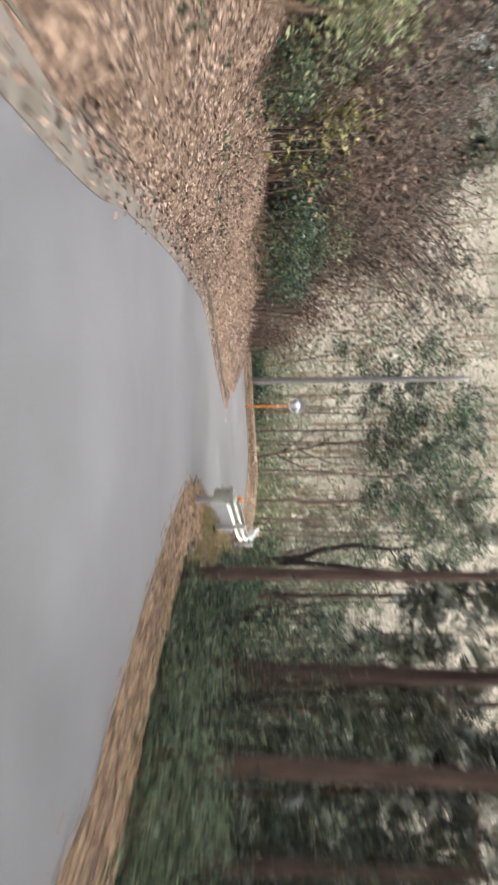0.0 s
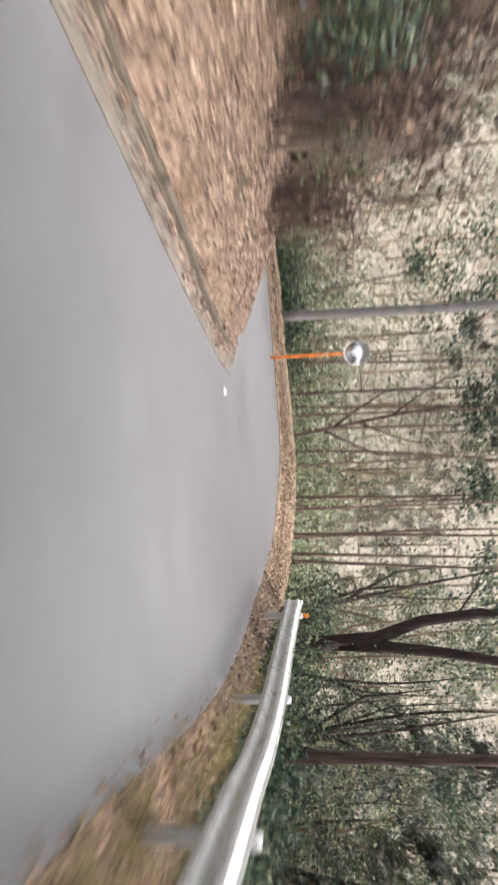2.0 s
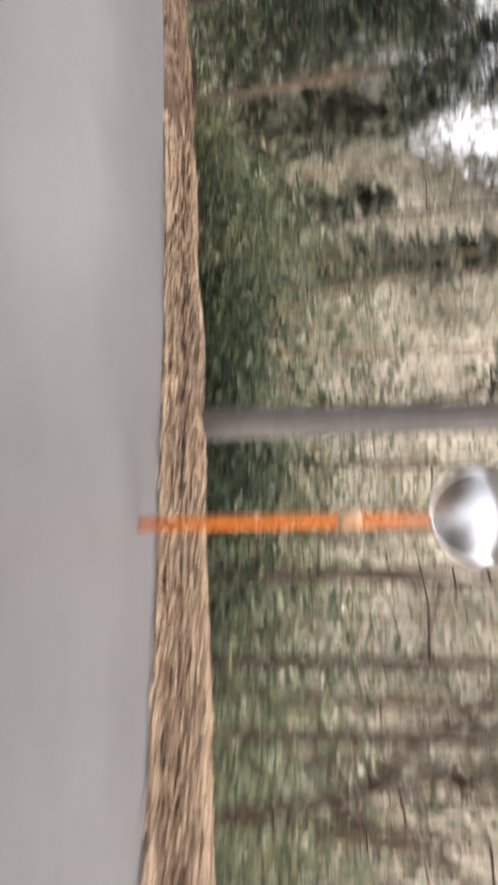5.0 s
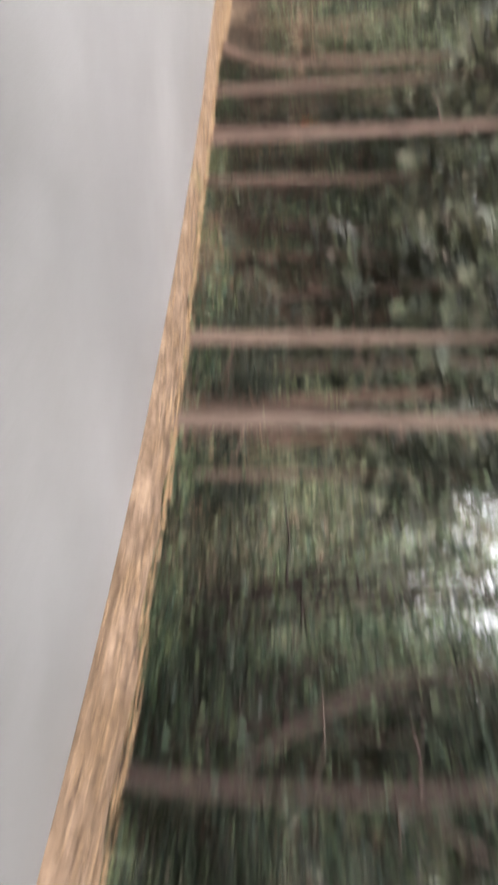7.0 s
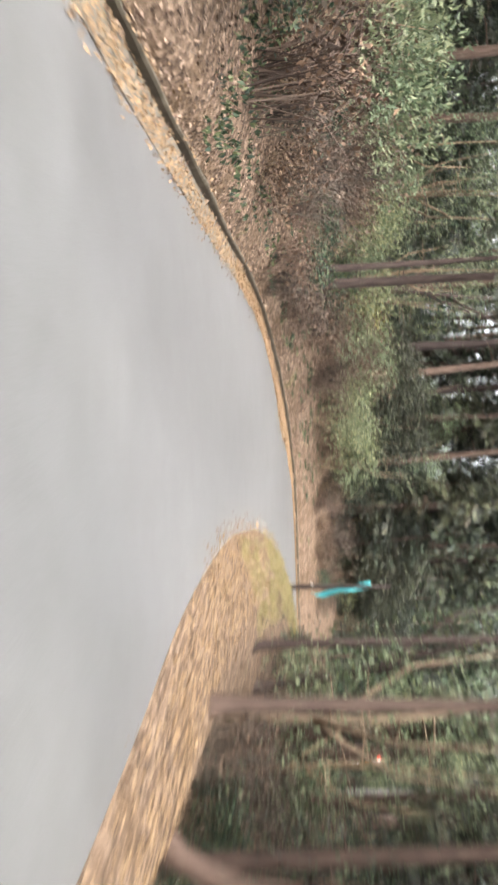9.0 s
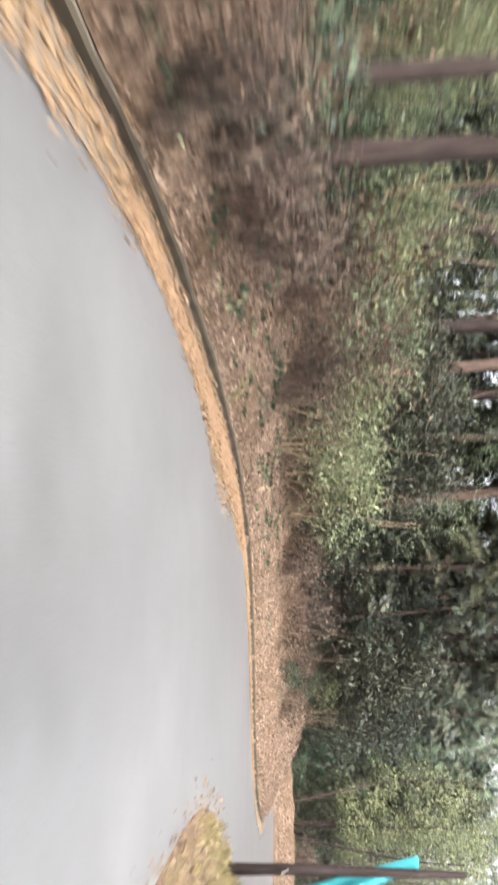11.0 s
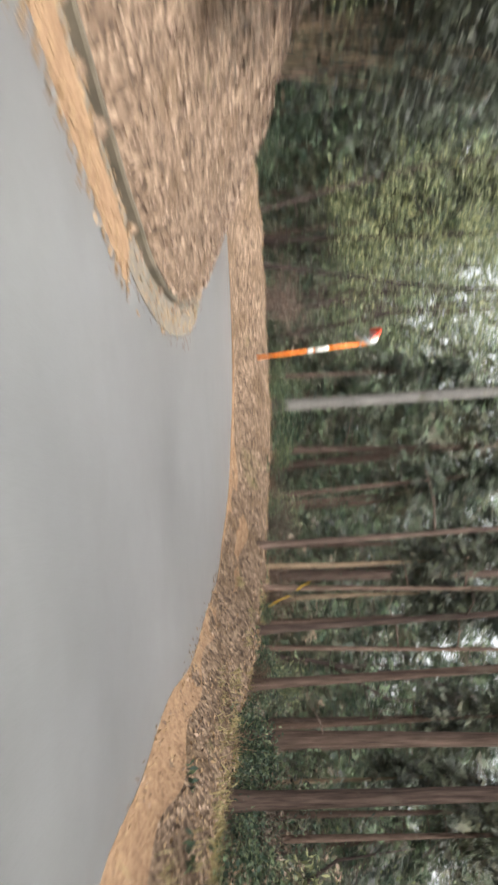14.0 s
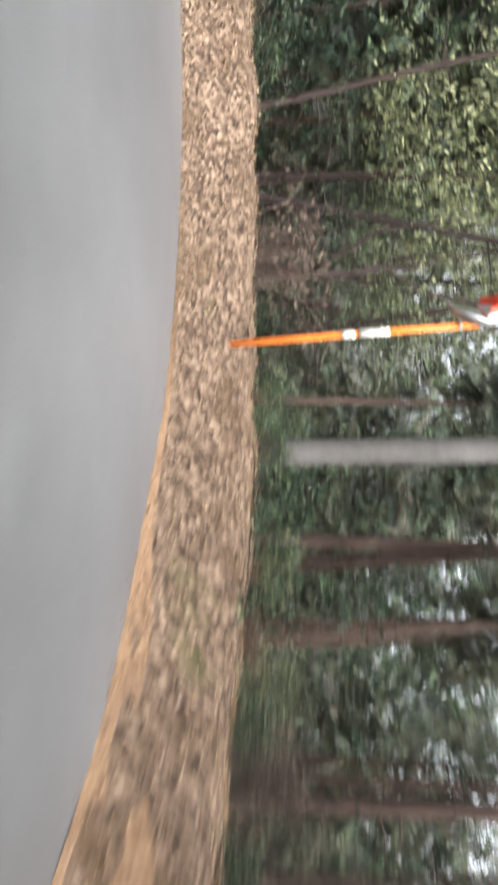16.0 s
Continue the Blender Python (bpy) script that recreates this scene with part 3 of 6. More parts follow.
def traffic_mirror(x, y, label, height, facing, tilt, lean, radius, hood_mat, band, back_mat, lip_mat=None):
    """A convex road mirror on an orange pole. facing: compass turn of its face from -y."""
    t = thing("traffic_mirror", label, "traffic mirror", "convex road mirrors", at=frame_at(x, y, sink=0.02))
    r = 0.038
    part("pole", mesh_of("pole", *sleeve(r, -0.2, height + 0.12, lean), ORANGE, smooth_faces=True), t)
    b = part("band", mesh_of("band", *sleeve(r + 0.004, band, band + 0.16, lean), WHITE if lip_mat else FADED, smooth_faces=True), t, "pale reflective band")
    s = part("sticker", mesh_of("sticker", *sleeve(r + 0.005, band + 0.2, band + 0.56, lean), WHITE, smooth_faces=True), t, "white printed sticker") if lip_mat else None
    for k, mt in () if s is None else ((0.26, GREYTEXT), (0.31, GREYTEXT), (0.36, GREYTEXT), (0.41, GREYTEXT), (0.49, REDTEXT)):
        m = pose(lean[0] * (band + k), lean[1] * (band + k), band + k, 0, 0, facing) @ pose(0, -r - 0.007, 0)
        part("print_bar", mesh_of("print_bar", *box_piece(0.03, 0.004, 0.018, m), mt), s)
    part("cap", mesh_of("cap", *turned(pose(lean[0] * (height + 0.12), lean[1] * (height + 0.12), height + 0.12), lathe([(0.0, 0.03), (0.025, 0.025), (0.04, 0), (0.04, -0.03)], 16)), STEEL), t)
    head = pose(lean[0] * height, lean[1] * height, height, 0, 0, facing) @ pose(0, -0.13, 0, 90 - tilt, 0, 0)
    R = radius
    shell = [(0.0, -0.1), (R * 0.5, -0.09), (R * 0.85, -0.055), (R * 1.0, -0.01), (R * 1.03, 0.03), (R * 0.985, 0.03), (R * 0.97, 0.0)]
    hd = part("mirror_head", mesh_of("mirror_head", *turned(head, lathe(shell, 40)), back_mat, smooth_faces=True), t, "round shell with a raised rim")
    face = [(R * 0.975 * math.sin(a) / math.sin(0.42), 0.02 + R * 0.975 * (math.cos(a) - math.cos(0.42)) / math.sin(0.42)) for a in np.linspace(0.42, 0.0, 10)]
    part("glass", mesh_of("glass", *turned(head, lathe(face, 40)), MIRROR, smooth_faces=True), hd, "convex mirror face")
    a = np.linspace(radians(20), radians(160), 25)
    hv, hf = strip([np.stack([q * np.cos(a), q * np.sin(a), np.full(25, zz)], 1) for q, zz in ((R * 1.0, 0.02), (R * 1.09, 0.03), (R * 1.12, 0.3), (R * 1.1, 0.3), (R * 1.07, 0.05))])
    hv[:, 2] = np.where(hv[:, 2] > 0.2, 0.08 + 0.24 * np.sin(np.arctan2(hv[:, 1], hv[:, 0])), hv[:, 2])
    part("hood", mesh_of("hood", *turned(head, (hv, hf)), hood_mat, smooth_faces=True), hd, "curved sun hood over the mirror")
    if lip_mat:
        top = 0.08 + 0.24 * np.sin(a)
        part("hood_lip", mesh_of("hood_lip", *turned(head, strip([np.stack([q * np.cos(a), q * np.sin(a), zz], 1) for q, zz in ((R * 1.115, top * 0.55), (R * 1.135, top * 0.56), (R * 1.15, top + 0.006), (R * 1.04, top + 0.006), (R * 1.03, top * 0.56))])), lip_mat, smooth_faces=True), hd, "red front edge of the hood")
    lv = hv * [0.985, 0.985, 1.0] - [0, 0, 0.003]
    part("hood_lining", mesh_of("hood_lining", *turned(head, (lv, hf)), WHITE, smooth_faces=True), hd, "white inner side of the hood")
    for k in (-0.12, 0.12):
        m = pose(lean[0] * (height + k), lean[1] * (height + k), height + k, 0, 0, facing)
        part("bracket", mesh_of("bracket", *joined([box_piece(0.1, 0.1, 0.03, m), box_piece(0.03, 0.16, 0.03, m @ pose(0, -0.08, 0))]), STEEL), t)
    return t


traffic_mirror(-1.62, 35.95, "convex mirror on an orange pole at the outside of a bend", 2.4, 4, 13, (0.0, 0.012), 0.31, WHITE, 1.5, WHITE)
traffic_mirror(-71.1, 30.35, "convex mirror with red hood on a leaning orange pole", 2.8, 4, 19, (-0.034, -0.068), 0.29, WHITE, 1.3, STEEL, REDDISH)


def utility_pole(x, y, label, r, h, lean, mat_):
    t = thing("utility_pole", label, "pole", "concrete poles", at=frame_at(x, y, sink=0.05))
    zs = np.linspace(-0.3, h, 14)
    part("shaft", mesh_of("shaft", *tube(np.stack([lean[0] * zs, lean[1] * zs, zs], 1), np.linspace(r, r * 0.72, 14), 20), mat_, smooth_faces=True), t)
    return t


utility_pole(-2.9, 38.15, "grey concrete pole behind a leafy verge", 0.155, 10, (0.012, 0.0), POLE_CONCRETE)
utility_pole(-71.2, 31.72, "grey concrete pole beside a leaning cedar wood", 0.165, 10, (0.0, -0.012), POLE_DARKER)


def guard_rail():
    line3 = curve_through([(0.78, 13.2, 0.72), (1.0, 14.5, 0.74), (1.25, 16, 0.77), (1.59, 17.5, 0.8), (1.97, 19, 0.82), (2.37, 20.5, 0.84), (2.72, 22.5, 0.87), (2.9, 25, 0.9), (2.97, 27.6, 0.93)], 0.2)
    line, tops = line3[:, :2], line3[:, 2]
    tan = tangents(line)
    nrm = np.stack([tan[:, 1], -tan[:, 0]], 1)
    zr = road_z(line) - banking(line)
    t = thing("guard_rail", "white steel guard rail with a dented beam on grey posts", "guard rail")
    wave = [(0.0, 0.0), (0.0, 0.02), (-0.028, 0.035), (-0.075, 0.06), (-0.08, 0.085), (-0.075, 0.11), (-0.012, 0.145), (-0.008, 0.165), (-0.012, 0.185), (-0.075, 0.22), (-0.08, 0.245), (-0.075, 0.27), (-0.028, 0.295), (0.0, 0.31), (0.0, 0.33)]
    rows_f = []
    for off, h in wave:
        p = line + nrm * (off - 0.02)
        rows_f.append(np.column_stack([p, zr + tops - 0.3 + h * 0.91]))
    rows_b = [r_ + np.column_stack([nrm * 0.006, np.zeros(len(nrm))]) for r_ in rows_f[::-1]]
    v_, f_ = strip(rows_f + rows_b + [rows_f[0]])
    beam = part("beam", mesh_of("beam", v_, f_, RAIL_WHITE), t, "white painted W-shaped steel beam")
    # the near end: a beam end that curls back from the road
    top = float(tops[0])
    a = np.linspace(0, radians(150), 12)
    o, d0, n0 = line[0], -tan[0], nrm[0]
    arc = np.array([o + d0 * 0.13 * math.sin(q) + n0 * 0.13 * (1 - math.cos(q)) for q in a])
    v_, f_ = strip([np.column_stack([arc + (n0 * k)[None], np.full(12, zr[0] + z)]) for k, z in ((-0.03, top - 0.325), (-0.05, top - 0.3), (-0.05, top - 0.03), (-0.03, top), (-0.02, top - 0.005), (-0.035, top - 0.03), (-0.035, top - 0.3), (-0.02, top - 0.32))])
    part("end_wing", mesh_of("end_wing", v_, f_, RAIL_DULL, smooth_faces=True), t, "rounded dull grey-green end piece")
    far = line[-1]
    part("end_wing", mesh_of("end_wing", *box_piece(0.05, 0.2, 0.31, pose(far[0] - 0.035, far[1] - 0.02, zr[-1] + tops[-1] - 0.15)), RAIL_WHITE), t, "rounded dull white end piece")
    posts = [2, 26, 50, len(line) - 3]
    for k in posts:
        x, y = line[k] + nrm[k] * 0.09
        top = float(tops[k])
        p = part("post", mesh_of("post", *tube([(x, y, zr[k] - 0.6), (x, y, zr[k] + top - 0.02), (x, y, zr[k] + top + 0.03)], [0.057, 0.057, 0.035], 14), POST_GREY, smooth_faces=True), t, "round grey steel post")
        part("block", mesh_of("block", *box_piece(0.09, 0.07, 0.1, pose(line[k][0] + nrm[k][0] * 0.03, line[k][1] + nrm[k][1] * 0.03, zr[k] + top - 0.165)), STEEL), p)
        if k in (2, len(line) - 3):
            q = part("reflector", mesh_of("reflector", *tube([(x, y, zr[k] + top + 0.03), (x, y, zr[k] + top + 0.11), (x, y, zr[k] + top + 0.12)], [0.034, 0.037, 0.016], 14), AMBER, smooth_faces=True), p, "round amber reflector")
    for k in range(4, len(line) - 4, 10):
        bx, by = line[k] - nrm[k] * 0.095
        top = float(tops[k])
        part("bolt", mesh_of("bolt", *box_piece(0.02, 0.02, 0.02, pose(bx + nrm[k][0] * 0.068, by + nrm[k][1] * 0.068, zr[k] + top - 0.165)), STEEL), beam)


guard_rail()


def banner(x, y):
    z = float(ground_z((x, y))[0]) - 0.25
    t = thing("banner_flag", "twisted teal cloth banner tied to a dark post", "banner", at=pose(x, y, z))
    part("post", mesh_of("post", *tube([(0, 0, -0.3), (0, 0, 0.95), (0.03, 0.02, 1.8), (0.0, 0.05, 2.9), (0.0, 0.05, 2.93)], [0.075, 0.06, 0.052, 0.04, 0.02], 10), BARK_DARK, smooth_faces=True), t, "dark round wooden post")
    part("rod", mesh_of("rod", *tube([(0.0, 0, 0.7), (0.02, 0.0, 1.6), (-0.1, 0.05, 2.5)], 0.012, 8), STEEL), t, "thin metal rod")
    us, ws = np.linspace(0, 1, 26), np.linspace(0, 1, 7)
    rows_ = []
    for w_ in ws:
        width = 0.42 * (1 - us) ** 1.4 + 0.06 + 0.13 * us**3
        tw = 1.9 * us + 0.25 * np.sin(us * 9)
        px = np.cos(tw) * (w_ - 0.1) * width - 0.1 * us**2 + 0.03 * np.sin(w_ * 6 + us * 5)
        py = np.sin(tw) * (w_ - 0.1) * width + 0.22 - 0.34 * us
        rows_.append(np.stack([px, py, 0.98 + 1.45 * us - 0.05 * w_ * (1 - us)], 1))
    v_, f_ = strip(rows_)
    cl = part("cloth", mesh_of("cloth", v_, f_, TEAL, smooth_faces=True), t, "faded teal cloth")
    m_ = cl.modifiers.new("thick", "SOLIDIFY")
    m_.thickness = 0.004
    part("hem_rod", mesh_of("hem_rod", *tube([(0, 0, 0.99), (0.4, 0, 0.93)], 0.009, 8), STEEL), t)


banner(-42.2, 26.85)


# ---- plants: a few of each kind, then copies ----


def trunk_shape(rng, h, r, bend=0.25, fork=0, stubs=14, sides=9, flare=1.5, sweep=0.0):
    zs = np.r_[-0.4, 0.0, 0.25, 0.6, 1.0, np.linspace(1.6, h, 12)]
    ph = rng.uniform(0, 6.3, 4)
    off = bend * np.stack([np.sin(zs / h * 3.0 + ph[0]) - np.sin(ph[0]), np.sin(zs / h * 2.6 + ph[1]) - np.sin(ph[1])], 1)
    off[:, 0] += sweep * (1 - np.exp(-np.maximum(zs, 0) / 0.8))
    path = np.column_stack([off, zs])
    rad = r * (1 - 0.82 * np.clip(zs, 0, h) / h)
    rad[:3] *= [flare * 1.1, flare, 1.12]
    pieces = [tube(path, rad, sides)]

    def spot(z):
        return np.array([np.interp(z, zs, path[:, k]) for k in range(3)]), np.interp(z, zs, rad)

    for _ in range(stubs):
        z = rng.uniform(0.12, 0.6) * h
        o, rr = spot(z)
        a = rng.uniform(0, 6.28)
        ln = rng.uniform(0.3, 1.3)
        d = np.array([math.cos(a), math.sin(a), rng.uniform(-0.3, 0.35)])
        side = np.array([-math.sin(a), math.cos(a), 0.3]) * rng.uniform(-0.25, 0.25)
        pieces.append(tube([o, o + d * ln * 0.5 + side * ln * 0.4, o + d * ln + side * ln - (0, 0, 0.1 * ln)], [0.018, 0.012, 0.004], 4, False))
    for k in range(fork):
        z = rng.uniform(0.18, 0.45) * h if k else 0.22 * h
        o, rr = spot(z)
        a = rng.uniform(0, 6.28)
        top = o + np.array([math.cos(a) * 0.16 * h, math.sin(a) * 0.16 * h, 0.45 * h])
        mid = (o + top) / 2 + np.array([math.cos(a), math.sin(a), -0.5]) * 0.05 * h
        pieces.append(tube([o, o * 0.6 + mid * 0.4 + (0, 0, -0.05), mid, (mid + top) / 2, top], [rr * 0.75, rr * 0.7, rr * 0.55, rr * 0.35, rr * 0.12], 8))
    return joined(pieces), spot


def cedar_crown(rng, h, start, reach, count, spot):
    pts, dirs = [], []
    n = int(count / 9)
    for _ in range(n):
        q = rng.uniform(0, 1) ** 0.8
        z = h * (start + (1.02 - start) * q)
        a = rng.uniform(0, 6.28)
        ln = reach * (1 - q) ** 0.7 * rng.uniform(0.55, 1.1) + 0.25
        o, _r = spot(min(z, h))
        for s in rng.uniform(0.25, 1.0, 9):
            p = o + np.array([math.cos(a) * s * ln, math.sin(a) * s * ln, z - o[2] - 0.35 * s * s * ln]) + rng.normal(size=3) * 0.13
            pts.append(p)
            dirs.append((math.cos(a) * 0.8, math.sin(a) * 0.8, -0.45))
    return blades(rng, np.array(pts), 0.66, 0.42, 0.0, np.array(dirs))


def clump_crown(rng, centres, spread, per, size, aspect=0.48, flat=0.2):
    pts = np.repeat(centres, per, 0) + rng.normal(size=(len(centres) * per, 3)) * spread * np.array([1, 1, 0.7])
    return blades(rng, pts, size, aspect, flat)


def make_cedar(seed, h, r, start, reach, count, label, bark_mat=None, sweep=0.0, bend=0.25, stubs=14):
    rng = np.random.default_rng(seed)
    t = thing("cedar_tree", label, "tree", "cedars on the slope")
    (v_, f_), spot = trunk_shape(rng, h, r, bend, stubs=stubs, sweep=sweep)
    part("trunk", mesh_of("trunk", v_, f_, bark_mat or BARK_RED, smooth_faces=True), t)
    part("crown", quads_mesh("crown", cedar_crown(rng, h, start, reach, count, spot), SPRAY), t, kind="stuff")
    return t


def make_broadleaf(seed, h, r, clumps, per, size, label, mat_, bark_mat, name="broadleaf_tree", fork=3, low=0.3):
    rng = np.random.default_rng(seed)
    t = thing(name, label, "tree", "broadleaved trees")
    (v_, f_), spot = trunk_shape(rng, h, r, 0.5, fork, 10)
    part("trunk", mesh_of("trunk", v_, f_, bark_mat, smooth_faces=True), t)
    a, q = rng.uniform(0, 6.28, clumps), rng.uniform(low, 1.05, clumps)
    rad = h * 0.3 * np.sqrt(rng.uniform(0.02, 1, clumps)) * np.sin(np.clip((q - low) / (1.06 - low), 0.08, 1) * np.pi) ** 0.5
    c = np.stack([np.cos(a) * rad, np.sin(a) * rad, q * h], 1)
    part("crown", quads_mesh("crown", clump_crown(rng, c, 0.34, per, size), mat_), t, kind="stuff")
    return t


def make_shrub(seed, w, h, clumps, per, size, label, mat_, name="shrub", aspect=0.42, stems=9):
    rng = np.random.default_rng(seed)
    t = thing(name, label, "shrub", "roadside shrubs")
    a, q = rng.uniform(0, 6.28, clumps), rng.uniform(0, 1, clumps) ** 0.7
    rad = w * np.sqrt(rng.uniform(0, 1, clumps)) * (1.05 - 0.55 * q)
    c = np.stack([np.cos(a) * rad, np.sin(a) * rad, h * (0.12 + 0.85 * q)], 1)
    pieces = []
    for k in range(stems):
        e = c[k % clumps]
        pieces.append(tube([(e[0] * 0.12, e[1] * 0.12, -0.15), e * [0.5, 0.5, 0.55], e], [0.016, 0.011, 0.004], 4, False))
    part("branchwork", mesh_of("branchwork", *joined(pieces), BARK_PALE), t, kind="stuff")
    part("foliage", quads_mesh("foliage", clump_crown(rng, c, 0.15 * w + 0.05, per, size, aspect), mat_), t, kind="stuff")
    return t


def make_thicket(seed, w, h, label, stems=58):
    """Bare arching twigs with a few dead leaves."""
    rng = np.random.default_rng(seed)
    t = thing("bramble_thicket", label, "shrub", "roadside shrubs")
    pieces, tips = [], []
    for _ in range(stems):
        a, b = rng.uniform(0, 6.28, 2)
        o = np.array([math.cos(b), math.sin(b), 0]) * w * 0.5 * rng.uniform(0, 1)
        ln = h * rng.uniform(0.6, 1.3)
        d = np.array([math.cos(a), math.sin(a), 0]) * ln * rng.uniform(0.2, 0.8)
        p = [o - (0, 0, 0.1), o + d * 0.35 + (0, 0, ln * 0.6), o + d * 0.8 + (0, 0, ln * 0.8), o + d * 1.25 + (0, 0, ln * rng.uniform(0.4, 0.9))]
        pieces.append(tube(p, [0.011, 0.008, 0.006, 0.003], 3, False))
        tips += [p[1], p[2], p[3]]
    part("branchwork", mesh_of("branchwork", *joined(pieces), TWIG), t, kind="stuff")
    tips = np.repeat(np.array(tips), 3, 0) + rng.normal(size=(len(tips) * 3, 3)) * 0.13
    part("foliage", quads_mesh("foliage", blades(rng, tips, 0.085, 0.5), DEADLEAF), t, kind="stuff")
    return t


CEDARS = [make_cedar(11, 15, 0.155, 0.36, 1.9, 630, "tall cedar with reddish fibrous bark on a steep slope"),
          make_cedar(12, 13, 0.125, 0.3, 1.7, 630, "slim cedar with reddish bark and dead lower twigs"),
          make_cedar(13, 16, 0.18, 0.45, 2.1, 630, "thick cedar with brown streaked bark in shade"),
          make_cedar(14, 11, 0.095, 0.22, 1.6, 800, "young cedar with drooping dark green branches")]
BARE = make_cedar(15, 12, 0.15, 0.62, 1.5, 900, "straight cedar trunk standing just behind the verge", bend=0.06, stubs=4)
BARE_PALE = make_cedar(16, 12, 0.17, 0.62, 1.5, 900, "pale leaning trunk standing behind the verge", BARK_PALE, bend=0.1, stubs=4)
CURVED = make_cedar(18, 12, 0.14, 0.62, 1.5, 900, "cedar trunk with a curved foot behind the verge", None, 0.75, 0.06, stubs=4)
BARE_DARK = make_cedar(17, 12, 0.15, 0.6, 1.5, 900, "straight dark trunk standing on the leafy bank", BARK_DARK, bend=0.08, stubs=4)
BARE_ROSY = make_cedar(20, 12, 0.15, 0.62, 1.5, 900, "straight cedar trunk with pale pinkish bark behind the verge", BARK_ROSY, bend=0.06, stubs=3)
OVERHANG = make_cedar(51, 17, 0.2, 0.4, 3.4, 1500, "tall cedar added so that its high branches shade the bank", BARK_DARK, bend=0.12, stubs=4)
THIN = make_broadleaf(26, 7.5, 0.06, 9, 26, 0.07, "thin bare tree with a few dry leaves behind the verge", DRYLEAF, BARK_RED, "bare_tree", 5, 0.35)
PALE_SLIM = make_cedar(19, 10.5, 0.055, 0.72, 0.7, 60, "slim bare pale-brown tree trunk behind the verge", BARK_ROSY, bend=0.12, stubs=5)
SLIM = make_cedar(19, 10.5, 0.055, 0.72, 0.7, 60, "slim bare grey-brown tree trunk behind the verge", BARK_RED, bend=0.12, stubs=7)


def make_forked():
    """One dark stem that parts in two at twice a man's reach, with leaf clumps on the upper limbs."""
    rng = np.random.default_rng(21)
    t = thing("broadleaf_tree", "dark forked tree trunk behind the guard rail", "tree", "broadleaved trees")
    stem = [(0, 0, -0.5), (0, 0, 0.0), (0.02, 0, 0.7), (0.0, 0.02, 1.4), (0.0, 0.02, 1.9)]
    one = [(-0.01, 0.02, 1.2), (-0.1, 0.02, 2.4), (-0.42, 0.1, 3.3), (-0.55, 0.2, 4.4), (-0.4, 0.3, 6.0), (-0.7, 0.4, 7.6)]
    two = [(0.01, 0.02, 1.2), (0.07, 0.0, 2.6), (0.12, -0.1, 3.6), (0.3, -0.2, 5.0), (0.35, -0.3, 6.6), (0.6, -0.4, 8.2)]
    pieces = [tube(stem, [0.24, 0.19, 0.165, 0.155, 0.12], 12), tube(one, [0.12, 0.13, 0.11, 0.095, 0.065, 0.02], 10), tube(two, [0.12, 0.12, 0.1, 0.085, 0.055, 0.02], 10)]
    tips = []
    for limb in (one, two):
        for k in range(9):
            u_ = rng.uniform(0.35, 1.0)
            o = np.array([np.interp(u_, np.linspace(0, 1, 6), [q[i] for q in limb]) for i in range(3)])
            a = rng.uniform(0, 6.28)
            e = o + np.array([math.cos(a), math.sin(a), rng.uniform(0.1, 0.7)]) * rng.uniform(0.6, 1.5)
            pieces.append(tube([o, (o + e) / 2 + (0, 0, 0.1), e], [0.026, 0.017, 0.006], 5, False))
            tips += [(o + e * 2) / 3, e]
    part("trunk", mesh_of("trunk", *joined(pieces), BARK_DARK, smooth_faces=True), t)
    part("crown", quads_mesh("crown", clump_crown(rng, np.array(tips), 0.33, 80, 0.11), BROAD), t, kind="stuff")
    return t


DARK_FORK = make_forked()
HIGH_EVERGREEN = make_broadleaf(27, 11.5, 0.06, 40, 100, 0.17, "tall evergreen with dark leaves hanging high over the road", BROAD, BARK_ROSY, fork=0, low=0.6)
LIT_EVERGREEN = make_broadleaf(28, 9.5, 0.09, 46, 56, 0.13, "evergreen beyond the bend, its pale green leaf colour standing for sunlight", GREYGREEN, BARK_DARK, fork=0, low=0.3)
BROADS = [make_broadleaf(22, 7, 0.09, 34, 60, 0.098, "evergreen tree with glossy leaves on the slope", BROAD, BARK_DARK, low=0.2),
          make_broadleaf(23, 6, 0.07, 31, 60, 0.096, "grey-green evergreen tree leaning over the bank", GREYGREEN, BARK_PALE, low=0.15),
          make_broadleaf(24, 8, 0.08, 26, 44, 0.08, "thin pale tree with sparse olive leaves", OLIVE, BARK_PALE, low=0.35)]
SHRUBS = [make_shrub(31, 0.85, 1.1, 26, 33, 0.098, "dark green broad-leaved shrub on the bank", BROAD),
          make_shrub(32, 1.0, 1.5, 30, 33, 0.115, "grey-green shrub with long leaves on the bank", GREYGREEN, aspect=0.28),
          make_shrub(33, 0.7, 0.8, 20, 40, 0.092, "low green shrub among dead leaves", BROAD),
          make_shrub(34, 0.9, 1.2, 22, 38, 0.098, "yellowish olive shrub beside the road", OLIVE)]
THICKETS = [make_thicket(41, 1.0, 1.1, "brown leafless bramble thicket on the bank"), make_thicket(42, 1.3, 1.5, "tall tangle of bare reddish twigs")]
TALL_THICKET = make_thicket(43, 2.0, 3.3, "tall leafless bushes with fine brown twigs on the bank", 150)
DARK_EVERGREEN = make_shrub(36, 1.5, 3.8, 64, 52, 0.13, "dense dark evergreen bush added as shade in the wood", CEDAR)
SCRUB = make_shrub(35, 0.8, 0.75, 24, 42, 0.076, "low brown scrub of dead leaves and twigs on the bank", DEADLEAF, stems=30)
